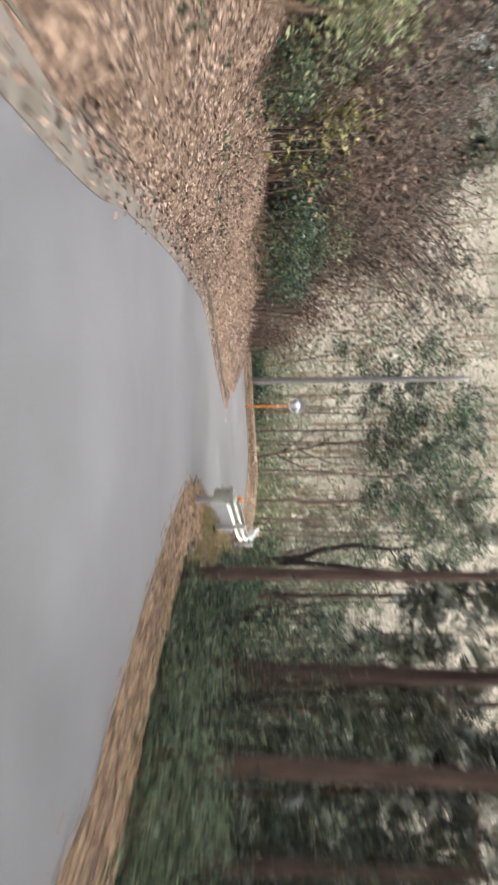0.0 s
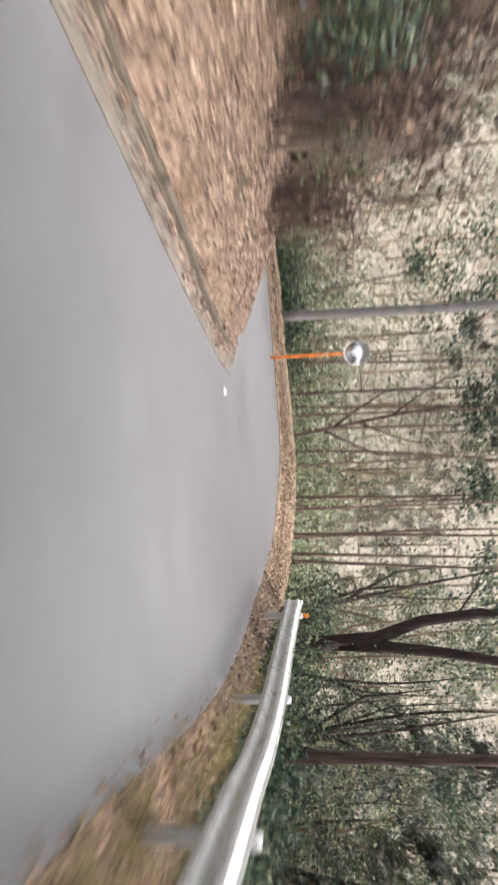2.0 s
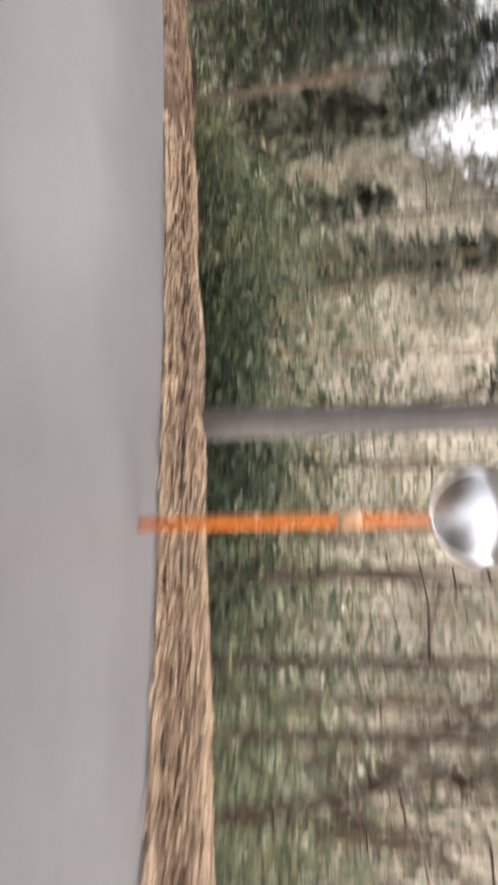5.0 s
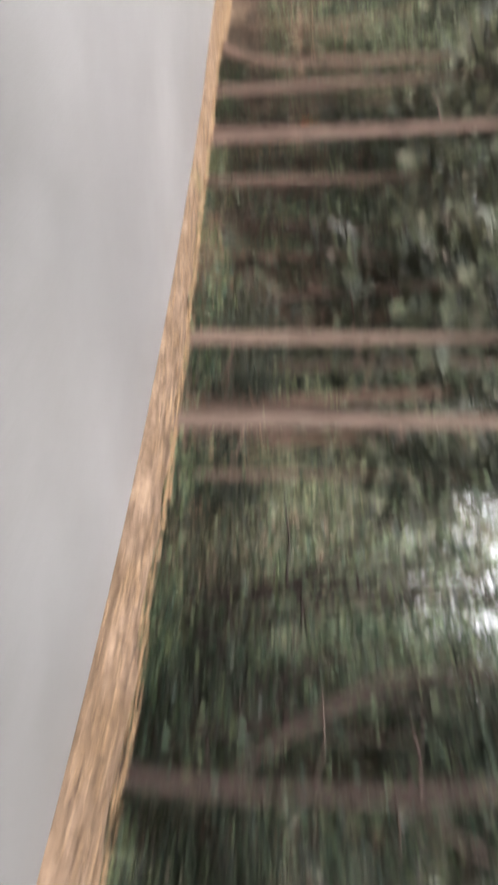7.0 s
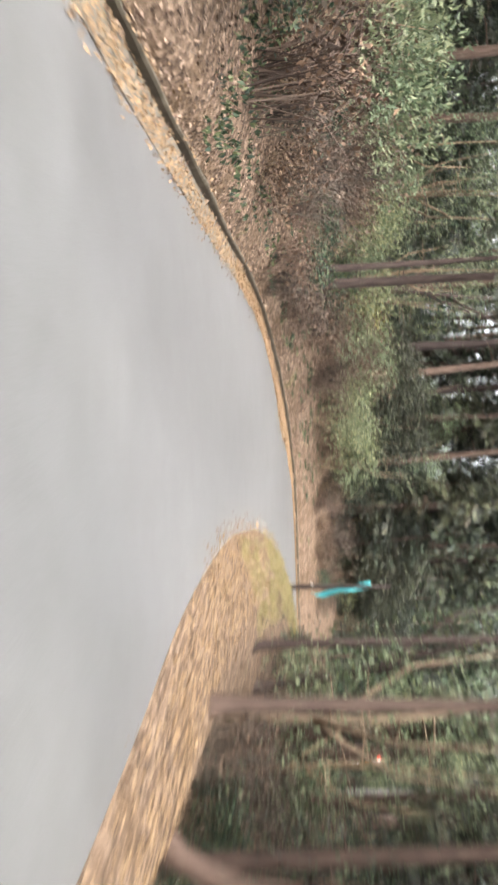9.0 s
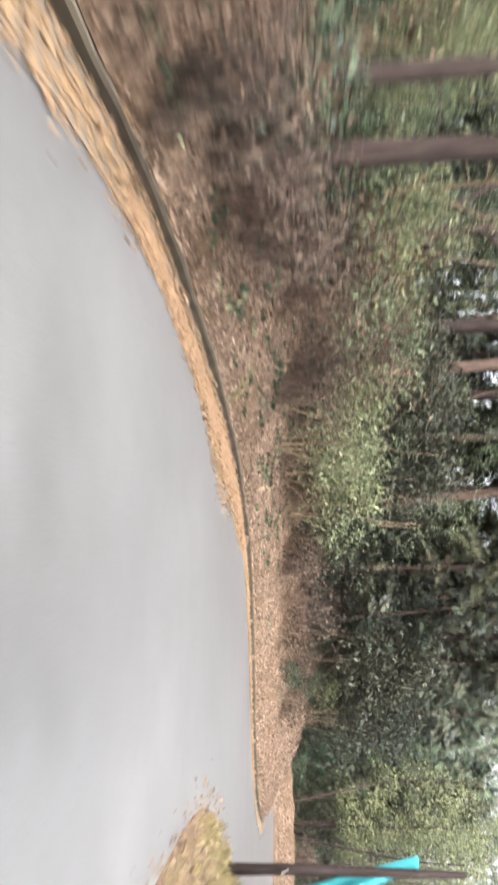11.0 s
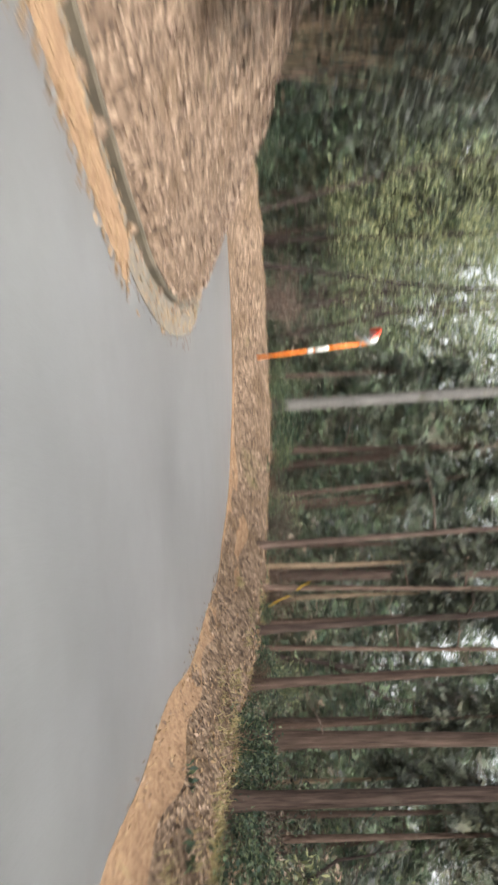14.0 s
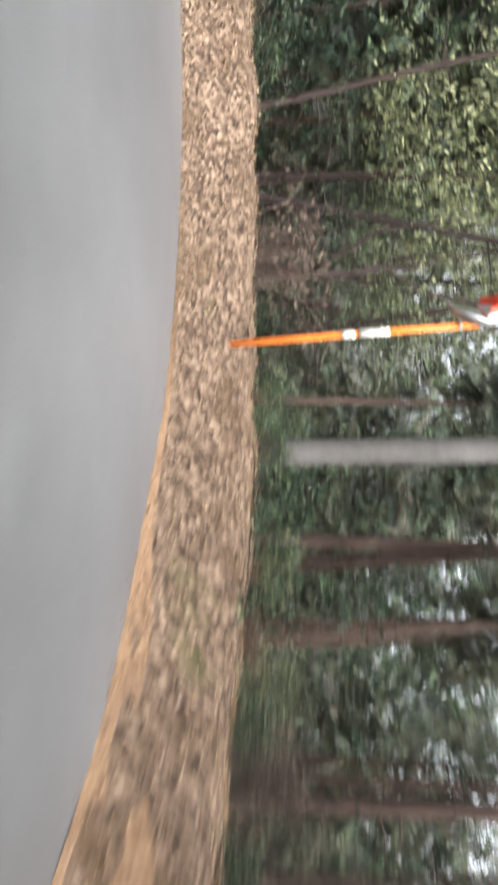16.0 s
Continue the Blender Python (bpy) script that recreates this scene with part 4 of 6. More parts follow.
TEMPLATES = CEDARS + [BARE, BARE_PALE, BARE_DARK, BARE_ROSY, OVERHANG, HIGH_EVERGREEN, LIT_EVERGREEN, CURVED, THIN, SLIM, PALE_SLIM, DARK_FORK] + BROADS + SHRUBS + THICKETS + [SCRUB, TALL_THICKET, DARK_EVERGREEN]
FREE = {id(o) for o in TEMPLATES}
rng = np.random.default_rng(7)


def put(ob, x, y, scale=1.0, turn=None, lean=(0, 0), z=None, sink=0.05, label=""):
    """A plant at a place; the first use takes the plant itself."""
    z = float(ground_z((x, y))[0]) if z is None else z
    m = pose(x, y, z - sink, lean[1], lean[0], 0) @ pose(0, 0, 0, 0, 0, rng.uniform(0, 360) if turn is None else turn)
    if id(ob) in FREE:
        FREE.discard(id(ob))
        ob.matrix_world = m @ Matrix.Scale(scale, 4)
        return ob
    if scale != 1.0:
        c = copy_thing(ob, m)
        c.matrix_basis = m @ Matrix.Scale(scale, 4)
    else:
        c = copy_thing(ob, m)
        c.matrix_basis = m
    return tagged(c, label)


taken = []
# trunks that stand out, one by one: place, stem size against the pattern, lean in degrees along x and y
for x, y, size, lx, ly, pat in [(2.06, 12.94, 0.85, 0, 0, BARE), (3.9, 14.05, 1.25, 0, 0, BARE), (3.4, 8.6, 0.95, 0, 0, BARE), (5.4, 10.3, 0.9, 0, 0, BARE), (4.28, 29.6, 1.0, 0, 0, DARK_FORK), (4.85, 25.8, 0.85, 0, 0, BARE),
                                (0.7, 37.6, 1.0, 0, 0, THIN), (0.1, 38.9, 0.9, 2, 0, PALE_SLIM), (-0.6, 39.2, 1.1, 0, 0, PALE_SLIM), (1.5, 37.4, 0.8, -2, 1, PALE_SLIM), (-0.2, 41.0, 1.2, 1, 0, PALE_SLIM), (2.6, 36.2, 0.9, 0, -1, PALE_SLIM), (3.4, 36.9, 1.1, 2, 1, PALE_SLIM), (-1.4, 40.2, 0.8, -1, 0, PALE_SLIM),
                                (-3.6, 42.5, 1.0, 3, 0, PALE_SLIM), (2.8, 40.5, 1.2, -1, 0, PALE_SLIM), (3.6, 34.2, 0.9, 0, 2, PALE_SLIM), (0.8, 44.5, 1.2, 2, 1, PALE_SLIM), (4.3, 38.6, 1.2, 1, 0, PALE_SLIM), (-2.4, 43.6, 1.1, -3, 0, PALE_SLIM), (-8.91, 45.89, 1.4, -2, 0, PALE_SLIM), (-7.41, 45.25, 1.4, 1, 0, PALE_SLIM),
                                (-9.1, 41.74, 0.6, -5, 0, BARE_PALE), (-11.75, 40.5, 1.15, -8, 0, BARE_PALE), (-11.4, 38.75, 0.78, -4, 0, BARE), (-17.7, 41.28, 0.62, -2, 0, BARE), (-19.5, 36.83, 0.68, -1, 0, BARE_ROSY), (-17.8, 37.44, 0.72, -2, 0, BARE_ROSY), (-21.1, 39.26, 0.62, -1, 0, BARE_ROSY),
                                (-25.68, 33.28, 0.62, 0, 0, BARE), (-28.39, 33.9, 0.62, 0, 0, BARE), (-23.77, 34.22, 0.85, 0, 0, BARE), (-26.71, 34.86, 0.66, 0, 0, BARE), (-28.41, 36.47, 0.8, 0, 0, BARE), (-28.55, 32.04, 0.75, 0, 0, CURVED), (-29.88, 30.89, 0.6, 0, 0, BARE), (-35.5, 29.39, 0.62, 0, 0, BARE_DARK),
                                (-36.7, 21.0, 0.65, 0, 0, BARE_DARK), (-38.3, 20.35, 0.95, 0, 0, BARE_DARK), (-65.2, 32.75, 1.25, -3, 1, SLIM), (-63.7, 32.85, 0.95, 0, 0, SLIM), (-62.3, 32.85, 1.25, 0, 0, SLIM),
                                (-61.05, 33.03, 1.45, 1, 0, SLIM), (-59.69, 32.92, 0.88, 0, -1, BARE), (-57.89, 32.3, 0.78, 0, 0, BARE), (-63.5, 34.0, 1.0, 0, 0, SLIM), (-54.5, 32.9, 0.78, 0, 0, BARE), (-62.9, 37.4, 0.59, 0, 0, BARE),
                                (-66.22, 34.61, 0.42, 2, 1, BARE_PALE), (-66.19, 33.76, 0.4, 3, 2, BARE_PALE), (-67.8, 36.2, 0.59, 0, 0, BARE), (-69.2, 34.8, 0.59, 2, 0, BARE), (-71.5, 34.5, 0.62, -3, 2, BARE), (-72.6, 35.2, 0.55, -3, 0, BARE), (-74.4, 31.8, 0.52, 0, 0, BARE), (-55.8, 33.6, 0.6, 1, 0, BARE), (-58.6, 35.3, 0.55, 0, 1, BARE), (-61.0, 36.1, 0.55, -1, 0, BARE), (-63.2, 35.6, 0.5, 0, 2, BARE), (-64.4, 36.4, 0.55, 1, 0, BARE), (-66.0, 35.1, 0.5, -2, 0, BARE), (-67.3, 34.4, 0.45, 0, 0, BARE), (-56.6, 36.8, 0.6, 0, 0, BARE), (-52.6, 32.2, 0.6, 0, 0, BARE), (-53.4, 34.6, 0.55, 1, 1, BARE), (-59.5, 37.9, 0.6, 0, 0, BARE), (-64.9, 38.4, 0.45, 3, 4, BARE_PALE)]:
    put(pat, x, y, size, 65 if pat is CURVED else 0 if pat is DARK_FORK else None, (lx, ly))
    taken.append((x, y))


# thin sparse trees below the open hill
for x, y, size in [(-8.8, 46.5, 1.0), (-3.2, 47.5, 0.9), (-12.0, 50.5, 1.1), (-1.0, 43.5, 0.8), (-17.0, 55.0, 1.3), (-4.2, 55.0, 1.2), (1.6, 45.5, 1.0), (3.8, 42.6, 0.9)]:
    put(BROADS[2], x, y, size)
    taken.append((x, y))
# bushes behind the outer verge of the first bend
for x, y, size, pat in [(-5.0, 40.6, 1.5, SHRUBS[0]), (-6.6, 41.2, 1.6, SHRUBS[1]), (-7.4, 40.4, 0.9, SHRUBS[3]), (-4.1, 41.6, 1.5, SHRUBS[0]), (-6.9, 42.6, 0.5, BROADS[0]), (-5.2, 42.8, 0.42, BROADS[0])]:
    put(pat, x, y, size)
    taken.append((x, y))
# dark trees that close the foot of the opening beyond the first bend, and the wood behind the guard rail
for x, y, size, pat in [(-8.6, 43.6, 0.45, CEDARS[3]), (-10.2, 43.2, 0.55, CEDARS[3]), (-11.6, 43.4, 0.62, CEDARS[3]), (-13.2, 42.6, 0.66, CEDARS[3]), (-14.8, 41.8, 0.7, CEDARS[3]), (-10.9, 45.6, 0.6, CEDARS[3]), (-13.0, 45.4, 0.7, CEDARS[3]), (-15.4, 44.2, 0.75, CEDARS[3]), (-16.4, 42.6, 0.8, CEDARS[1]), (-9.6, 47.6, 0.85, BROADS[1]), (-7.4, 47.0, 0.8, BROADS[0]), (-5.0, 46.0, 0.75, BROADS[1]), (-12.2, 47.6, 0.68, CEDARS[3]), (-14.8, 47.2, 0.78, CEDARS[3]),
                        (-12.4, 41.4, 0.62, BROADS[0]), (-13.6, 40.6, 0.6, BROADS[0]), (-10.6, 41.4, 0.55, BROADS[0]), (-5.6, 39.7, 1.0, SHRUBS[1]), (-13.2, 39.6, 0.9, SHRUBS[0]), (-16.2, 38.9, 1.0, SHRUBS[0]), (-21.0, 37.0, 1.3, SHRUBS[0]), (-22.6, 36.4, 1.3, SHRUBS[0]),
                        (5.6, 28.2, 0.75, BROADS[0]), (6.6, 26.6, 0.85, BROADS[0]), (5.4, 31.6, 0.7, BROADS[0]), (6.8, 30.2, 0.85, BROADS[0]), (4.4, 27.4, 1.5, SHRUBS[0]), (4.6, 24.4, 1.5, SHRUBS[0]), (4.1, 22.6, 1.3, SHRUBS[0]), (5.9, 23.8, 0.8, BROADS[0]), (6.4, 21.4, 0.85, BROADS[0]), (4.2, 31.4, 1.4, SHRUBS[0]), (8.0, 28.0, 0.95, CEDARS[3]), (8.4, 24.6, 1.0, CEDARS[3]), (7.6, 32.4, 0.9, CEDARS[3]),
                        (3.6, 10.4, 0.6, BROADS[0]), (4.4, 12.2, 0.65, BROADS[0]), (3.2, 7.4, 1.3, SHRUBS[0]), (4.8, 8.4, 0.7, BROADS[0]), (2.7, 11.4, 1.2, SHRUBS[0]), (3.4, 16.6, 1.3, SHRUBS[0]), (4.4, 18.6, 0.7, BROADS[0]), (2.9, 14.9, 1.2, SHRUBS[0])]:
    put(pat, x, y, size)
    taken.append((x, y))
# tall cedars added so that their crowns shade the second bank and the wood below the first straight
for x, y, size, pat in [(-50.4, 16.8, 1.0, CEDARS[2]), (-52.6, 17.4, 0.95, CEDARS[0]), (-54.6, 18.8, 1.0, CEDARS[2]), (-56.4, 20.2, 0.9, CEDARS[0]), (-58.4, 21.0, 1.0, CEDARS[2]), (-60.2, 22.2, 0.9, CEDARS[0]), (-56.0, 16.8, 1.0, CEDARS[0]), (-58.8, 18.0, 1.0, CEDARS[2]), (-61.8, 20.4, 1.0, CEDARS[2]), (-49.2, 13.6, 1.0, CEDARS[2]), (-53.4, 14.6, 1.0, CEDARS[2]),
                        (-15.6, 43.0, 0.95, CEDARS[2]), (-18.6, 42.6, 1.0, CEDARS[0]), (-17.4, 45.6, 1.0, CEDARS[2]), (-20.0, 45.0, 1.0, CEDARS[0]), (-25.8, 39.4, 1.0, CEDARS[2])]:
    put(pat, x, y, size)
    taken.append((x, y))
# brush before the dark trunks on the second bank
for x, y, size, pat in [(-35.9, 21.7, 0.85, THICKETS[0]), (-37.0, 21.2, 0.9, THICKETS[0]), (-37.9, 21.0, 0.9, THICKETS[0]), (-38.8, 20.6, 1.0, THICKETS[0]), (-36.4, 21.1, 0.9, SHRUBS[0]), (-38.2, 20.5, 0.8, SHRUBS[0]), (-39.8, 20.2, 1.0, THICKETS[1]), (-34.8, 22.0, 0.8, THICKETS[0])]:
    put(pat, x, y, size)
    taken.append((x, y))
# the overgrown end of the first bank
for x, y, size, pat in [(-4.1, 23.4, 1.5, THICKETS[1]), (-4.7, 24.6, 1.5, THICKETS[1]), (-5.4, 22.2, 1.6, THICKETS[1]), (-5.2, 25.6, 1.4, THICKETS[0]), (-6.0, 24.0, 0.6, BROADS[1]), (-6.4, 25.8, 0.55, BROADS[0]), (-6.9, 22.6, 0.7, BROADS[0]), (-4.4, 26.4, 1.1, SHRUBS[3]), (-5.0, 20.6, 1.5, SHRUBS[0]), (-5.6, 23.4, 1.4, SHRUBS[0]), (-7.6, 24.8, 0.7, BROADS[1]), (-5.8, 27.0, 1.5, THICKETS[1]), (-4.4, 21.8, 1.2, SHRUBS[0]), (-3.5, 26.2, 1.2, THICKETS[0]), (-3.9, 27.4, 1.2, THICKETS[0]), (-4.7, 28.4, 1.3, THICKETS[1]), (-4.5, 25.2, 1.1, SHRUBS[0])]:
    put(pat, x, y, size)
    taken.append((x, y))
# bushes that stand out on the first bank
for x, y, size, pat in [(-5.2, 19.4, 1.35, SHRUBS[0]), (-5.6, 21.3, 1.5, SHRUBS[1]), (-6.4, 17.6, 1.5, SHRUBS[0]), (-4.9, 22.9, 1.2, SHRUBS[0]), (-6.3, 14.6, 1.5, THICKETS[1]), (-7.0, 12.2, 1.6, THICKETS[1]), (-6.2, 10.4, 1.3, SHRUBS[3]), (-7.4, 15.9, 1.6, SHRUBS[3]),
                        (-7.6, 19.3, 1.7, THICKETS[1]), (-6.6, 23.2, 1.5, THICKETS[1]), (-8.2, 13.6, 1.8, SHRUBS[0]), (-7.0, 8.6, 1.5, THICKETS[0]), (-8.6, 17.4, 1.8, SHRUBS[1]), (-8.4, 21.6, 1.8, THICKETS[1]), (-8.0, 10.6, 1.7, SHRUBS[0]),
                        (-46.8, 19.0, 1.25, SHRUBS[1]), (-48.3, 19.3, 1.35, SHRUBS[1]), (-49.7, 19.0, 1.2, SHRUBS[1]), (-45.2, 18.6, 1.3, THICKETS[1]), (-43.4, 18.9, 1.2, THICKETS[1]), (-41.6, 18.7, 1.2, SHRUBS[1]), (-47.5, 17.6, 1.5, SHRUBS[1]), (-40.5, 16.3, 0.8, BROADS[1]), (-37.4, 17.3, 0.7, BROADS[1]), (-43.6, 16.7, 0.8, BROADS[1]), (-33.5, 20.0, 1.4, SHRUBS[1]), (-31.5, 20.6, 1.5, SHRUBS[1]), (-29.4, 21.8, 1.4, SHRUBS[1]), (-26.0, 23.6, 1.5, SHRUBS[1]), (-35.3, 19.3, 1.2, THICKETS[1]),
                        (-53.5, 19.0, 0.8, BROADS[1]), (-55.3, 20.4, 0.8, CEDARS[3]), (-51.5, 17.6, 0.85, BROADS[1]), (-50.6, 19.2, 1.5, SHRUBS[1]), (-52.2, 19.6, 1.4, SHRUBS[1]), (-57.2, 21.6, 0.8, CEDARS[3]), (-59.3, 22.4, 0.8, CEDARS[3]), (-54.8, 17.0, 0.9, CEDARS[3]), (-57.8, 18.6, 0.9, CEDARS[3]), (-61.5, 23.0, 0.75, CEDARS[3]), (-60.6, 19.8, 0.9, CEDARS[3]), (-52.3, 15.0, 0.9, CEDARS[3])]:
    put(pat, x, y, size)
    taken.append((x, y))


def west_gap(x, y):
    """Whether a place lies in the thin part of the wood beyond the last bend."""
    a, far = np.degrees(np.arctan2(np.asarray(y) - 26.2, np.asarray(x) + 53.2)), np.hypot(np.asarray(y) - 26.2, np.asarray(x) + 53.2)
    return (a > 168) & (a < 175) & (far > 26)


def open_gap(x, y):
    """Whether a place lies in the opening of the wood beyond the first bend."""
    a, far = np.degrees(np.arctan2(np.asarray(y) - 32.16, np.asarray(x) + 2.16)), np.hypot(np.asarray(y) - 32.16, np.asarray(x) + 2.16)
    b, on = np.degrees(np.arctan2(np.asarray(y) - 35.15, np.asarray(x) + 9.4)), np.hypot(np.asarray(y) - 35.15, np.asarray(x) + 9.4)
    return (a > 121) & (a < 141) & (far > 15) | (b > 150) & (b < 161) & (on > 7) | west_gap(x, y)


def spots(count, edge, normal, lo, hi, near, far, gap, bias=1.0):
    """Random places beside a stretch of the road, none too near another."""
    out = []
    for _ in range(count * 12):
        if len(out) >= count:
            break
        k = int(rng.integers(lo, hi))
        d = near + (far - near) * rng.uniform(0, 1) ** bias
        x, y = edge[k] + normal[k] * d
        dd, _s, _n = off_road((x, y))
        if dd[0] < near * 0.9 or any((x - a) ** 2 + (y - b) ** 2 < gap * gap for a, b in taken):
            continue
        taken.append((x, y))
        out.append((x, y))
    return out


kr = lambda x, y: mark(EDGE_R, (x, y))[0]
kl = lambda x, y: mark(EDGE_L, (x, y))[0]
end_r, end_l = len(EDGE_R) - 8, len(EDGE_L) - 8
# cedars below the road
for n, lo, hi, near, far, gap in ((40, kr(2.4, 0), kr(2.9, 27), 2.6, 16, 1.5), (46, kr(-6, 38.2), kr(-29, 30), 3.2, 17, 1.5), (24, kr(-29, 30), kr(-47, 27.8), 3.4, 18, 1.8), (62, kr(-47, 27.8), end_r, 4.0, 20, 1.5)):
    for x, y in spots(n, EDGE_R, N_R, lo, hi, near, far, gap, 1.2):
        pat, size = CEDARS[int(rng.integers(0, 4))], float(rng.uniform(0.8, 1.15))
        if not (y > 39 and -11.5 < x < -2.5) and not open_gap(x, y):
            put(pat, x, y, size)
# cedars above the road
for n, lo, hi, near, far, gap in ((9, 0, kl(-2, 21), 8, 18, 2.2), (14, kl(-8, 33), kl(-28, 26), 7.5, 16, 2.0), (30, kl(-28, 26), kl(-58, 26), 6.0, 16, 1.7), (18, kl(-63, 27.6), end_l, 5, 14, 1.8)):
    for x, y in spots(n, EDGE_L, N_L, lo, hi, near, far, gap, 1.1):
        put(CEDARS[int(rng.integers(0, 4))], x, y, float(rng.uniform(0.8, 1.1)))
# broadleaved trees
for n, edge, nrm, lo, hi, near, far, kinds in ((16, EDGE_R, N_R, kr(2.9, 28), kr(1.1, 35), 3.0, 13, (0, 0, 1, 2)), (15, EDGE_R, N_R, 0, kr(2.9, 28), 2.4, 9, (0, 0, 1)), (8, EDGE_R, N_R, kr(-6, 38.2), kr(-20, 35), 1.8, 6, (0, 0, 0)), (9, EDGE_R, N_R, kr(-20, 35), kr(-47, 28), 2.6, 8, (0, 1)),
                                               (10, EDGE_R, N_R, kr(-50, 28.4), end_r, 3, 9, (0, 1)), (28, EDGE_L, N_L, kl(-12, 32.9), kl(-58, 26), 5.2, 12, (1, 1, 0)), (5, EDGE_L, N_L, 0, kl(-1.5, 24), 5.5, 9, (2, 1))):
    for x, y in spots(n, edge, nrm, lo, hi, near, far, 1.3):
        pat, size = BROADS[int(rng.choice(kinds))], float(rng.uniform(0.7, 1.15))
        put(BROADS[2] if y > 39 and -9.5 < x < -1 else pat, x, y, size)
# shrubs and thickets
for n, edge, nrm, lo, hi, near, far, kinds in ((30, EDGE_L, N_L, kl(-1.3, 0), kl(-1.6, 24), 2.3, 6.5, (0, 1, 4, 5, 5, 0)), (46, EDGE_L, N_L, kl(-22, 28.8), kl(-50, 21.4), 1.5, 3.2, (4, 4, 5, 2, 6, 1)), (14, EDGE_L, N_L, kl(-12, 32.9), kl(-22, 28.8), 2.0, 3.4, (4, 5, 2, 6)), (20, EDGE_L, N_L, kl(-47, 21.2), kl(-57, 25.6), 1.7, 3.0, (4, 4, 6, 6, 2)), (12, EDGE_L, N_L, kl(-1.2, 26), kl(-16, 31), 2.4, 5, (0, 3, 4)), (70, EDGE_L, N_L, kl(-12, 32.9), kl(-58, 26), 2.9, 7.5, (1, 1, 1, 3, 0, 1, 5)), (8, EDGE_L, N_L, kl(-58, 26), end_l, 3.2, 7, (0, 4)),
                                               (18, EDGE_R, N_R, kr(2.4, 0), kr(2.7, 22), 1.3, 4.5, (0, 0, 1, 2)), (12, EDGE_R, N_R, kr(1.7, 18.6), kr(3.05, 27), 0.95, 2.2, (2, 2, 0)), (20, EDGE_R, N_R, kr(2.7, 22), kr(-4, 37.8), 1.9, 7, (0, 1, 3, 2)), (18, EDGE_R, N_R, kr(-4, 37.8), kr(-22, 34), 1.9, 5.0, (0, 4, 4, 5)), (12, EDGE_R, N_R, kr(-22, 34), kr(-30, 29.6), 2.6, 5.5, (0, 0, 1, 2)), (16, EDGE_R, N_R, kr(-29, 30), kr(-50, 28.4), 2.4, 6, (0, 1, 5)), (46, EDGE_R, N_R, kr(-50, 28.4), end_r, 2.4, 8, (0, 1, 2, 0, 4))):
    for x, y in spots(n, edge, nrm, lo, hi, near, far, 0.75):
        put((SHRUBS + THICKETS + [SCRUB])[int(rng.choice(kinds))], x, y, float(rng.uniform(0.65, 1.25)))

# trees added so that their crowns, above the view, hang over and shade the second bank
for x, y in [(-50.4, 15.4), (-52.8, 16.2), (-55.4, 18.0), (-57.6, 20.0), (-59.8, 21.6), (-62.0, 22.6), (-53.6, 14.0), (-56.8, 16.0)]:
    put(OVERHANG, x, y, float(rng.uniform(0.9, 1.05)))
# dark evergreens that close the wood behind the crest of the second bank, their dark leaves standing for its shade
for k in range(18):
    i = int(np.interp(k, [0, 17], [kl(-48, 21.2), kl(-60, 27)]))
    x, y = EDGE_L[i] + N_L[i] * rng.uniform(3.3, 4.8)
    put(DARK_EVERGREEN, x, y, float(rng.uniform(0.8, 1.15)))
# more dark bushes, added to deepen the shade between the trunks
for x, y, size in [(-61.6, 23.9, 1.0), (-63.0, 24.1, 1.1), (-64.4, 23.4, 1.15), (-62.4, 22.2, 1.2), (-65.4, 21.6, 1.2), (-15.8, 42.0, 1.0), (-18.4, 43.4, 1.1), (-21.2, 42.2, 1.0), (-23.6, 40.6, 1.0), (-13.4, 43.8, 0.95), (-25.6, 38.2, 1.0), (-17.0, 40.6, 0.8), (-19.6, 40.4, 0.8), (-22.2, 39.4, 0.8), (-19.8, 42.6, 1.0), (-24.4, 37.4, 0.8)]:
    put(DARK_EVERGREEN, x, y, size)
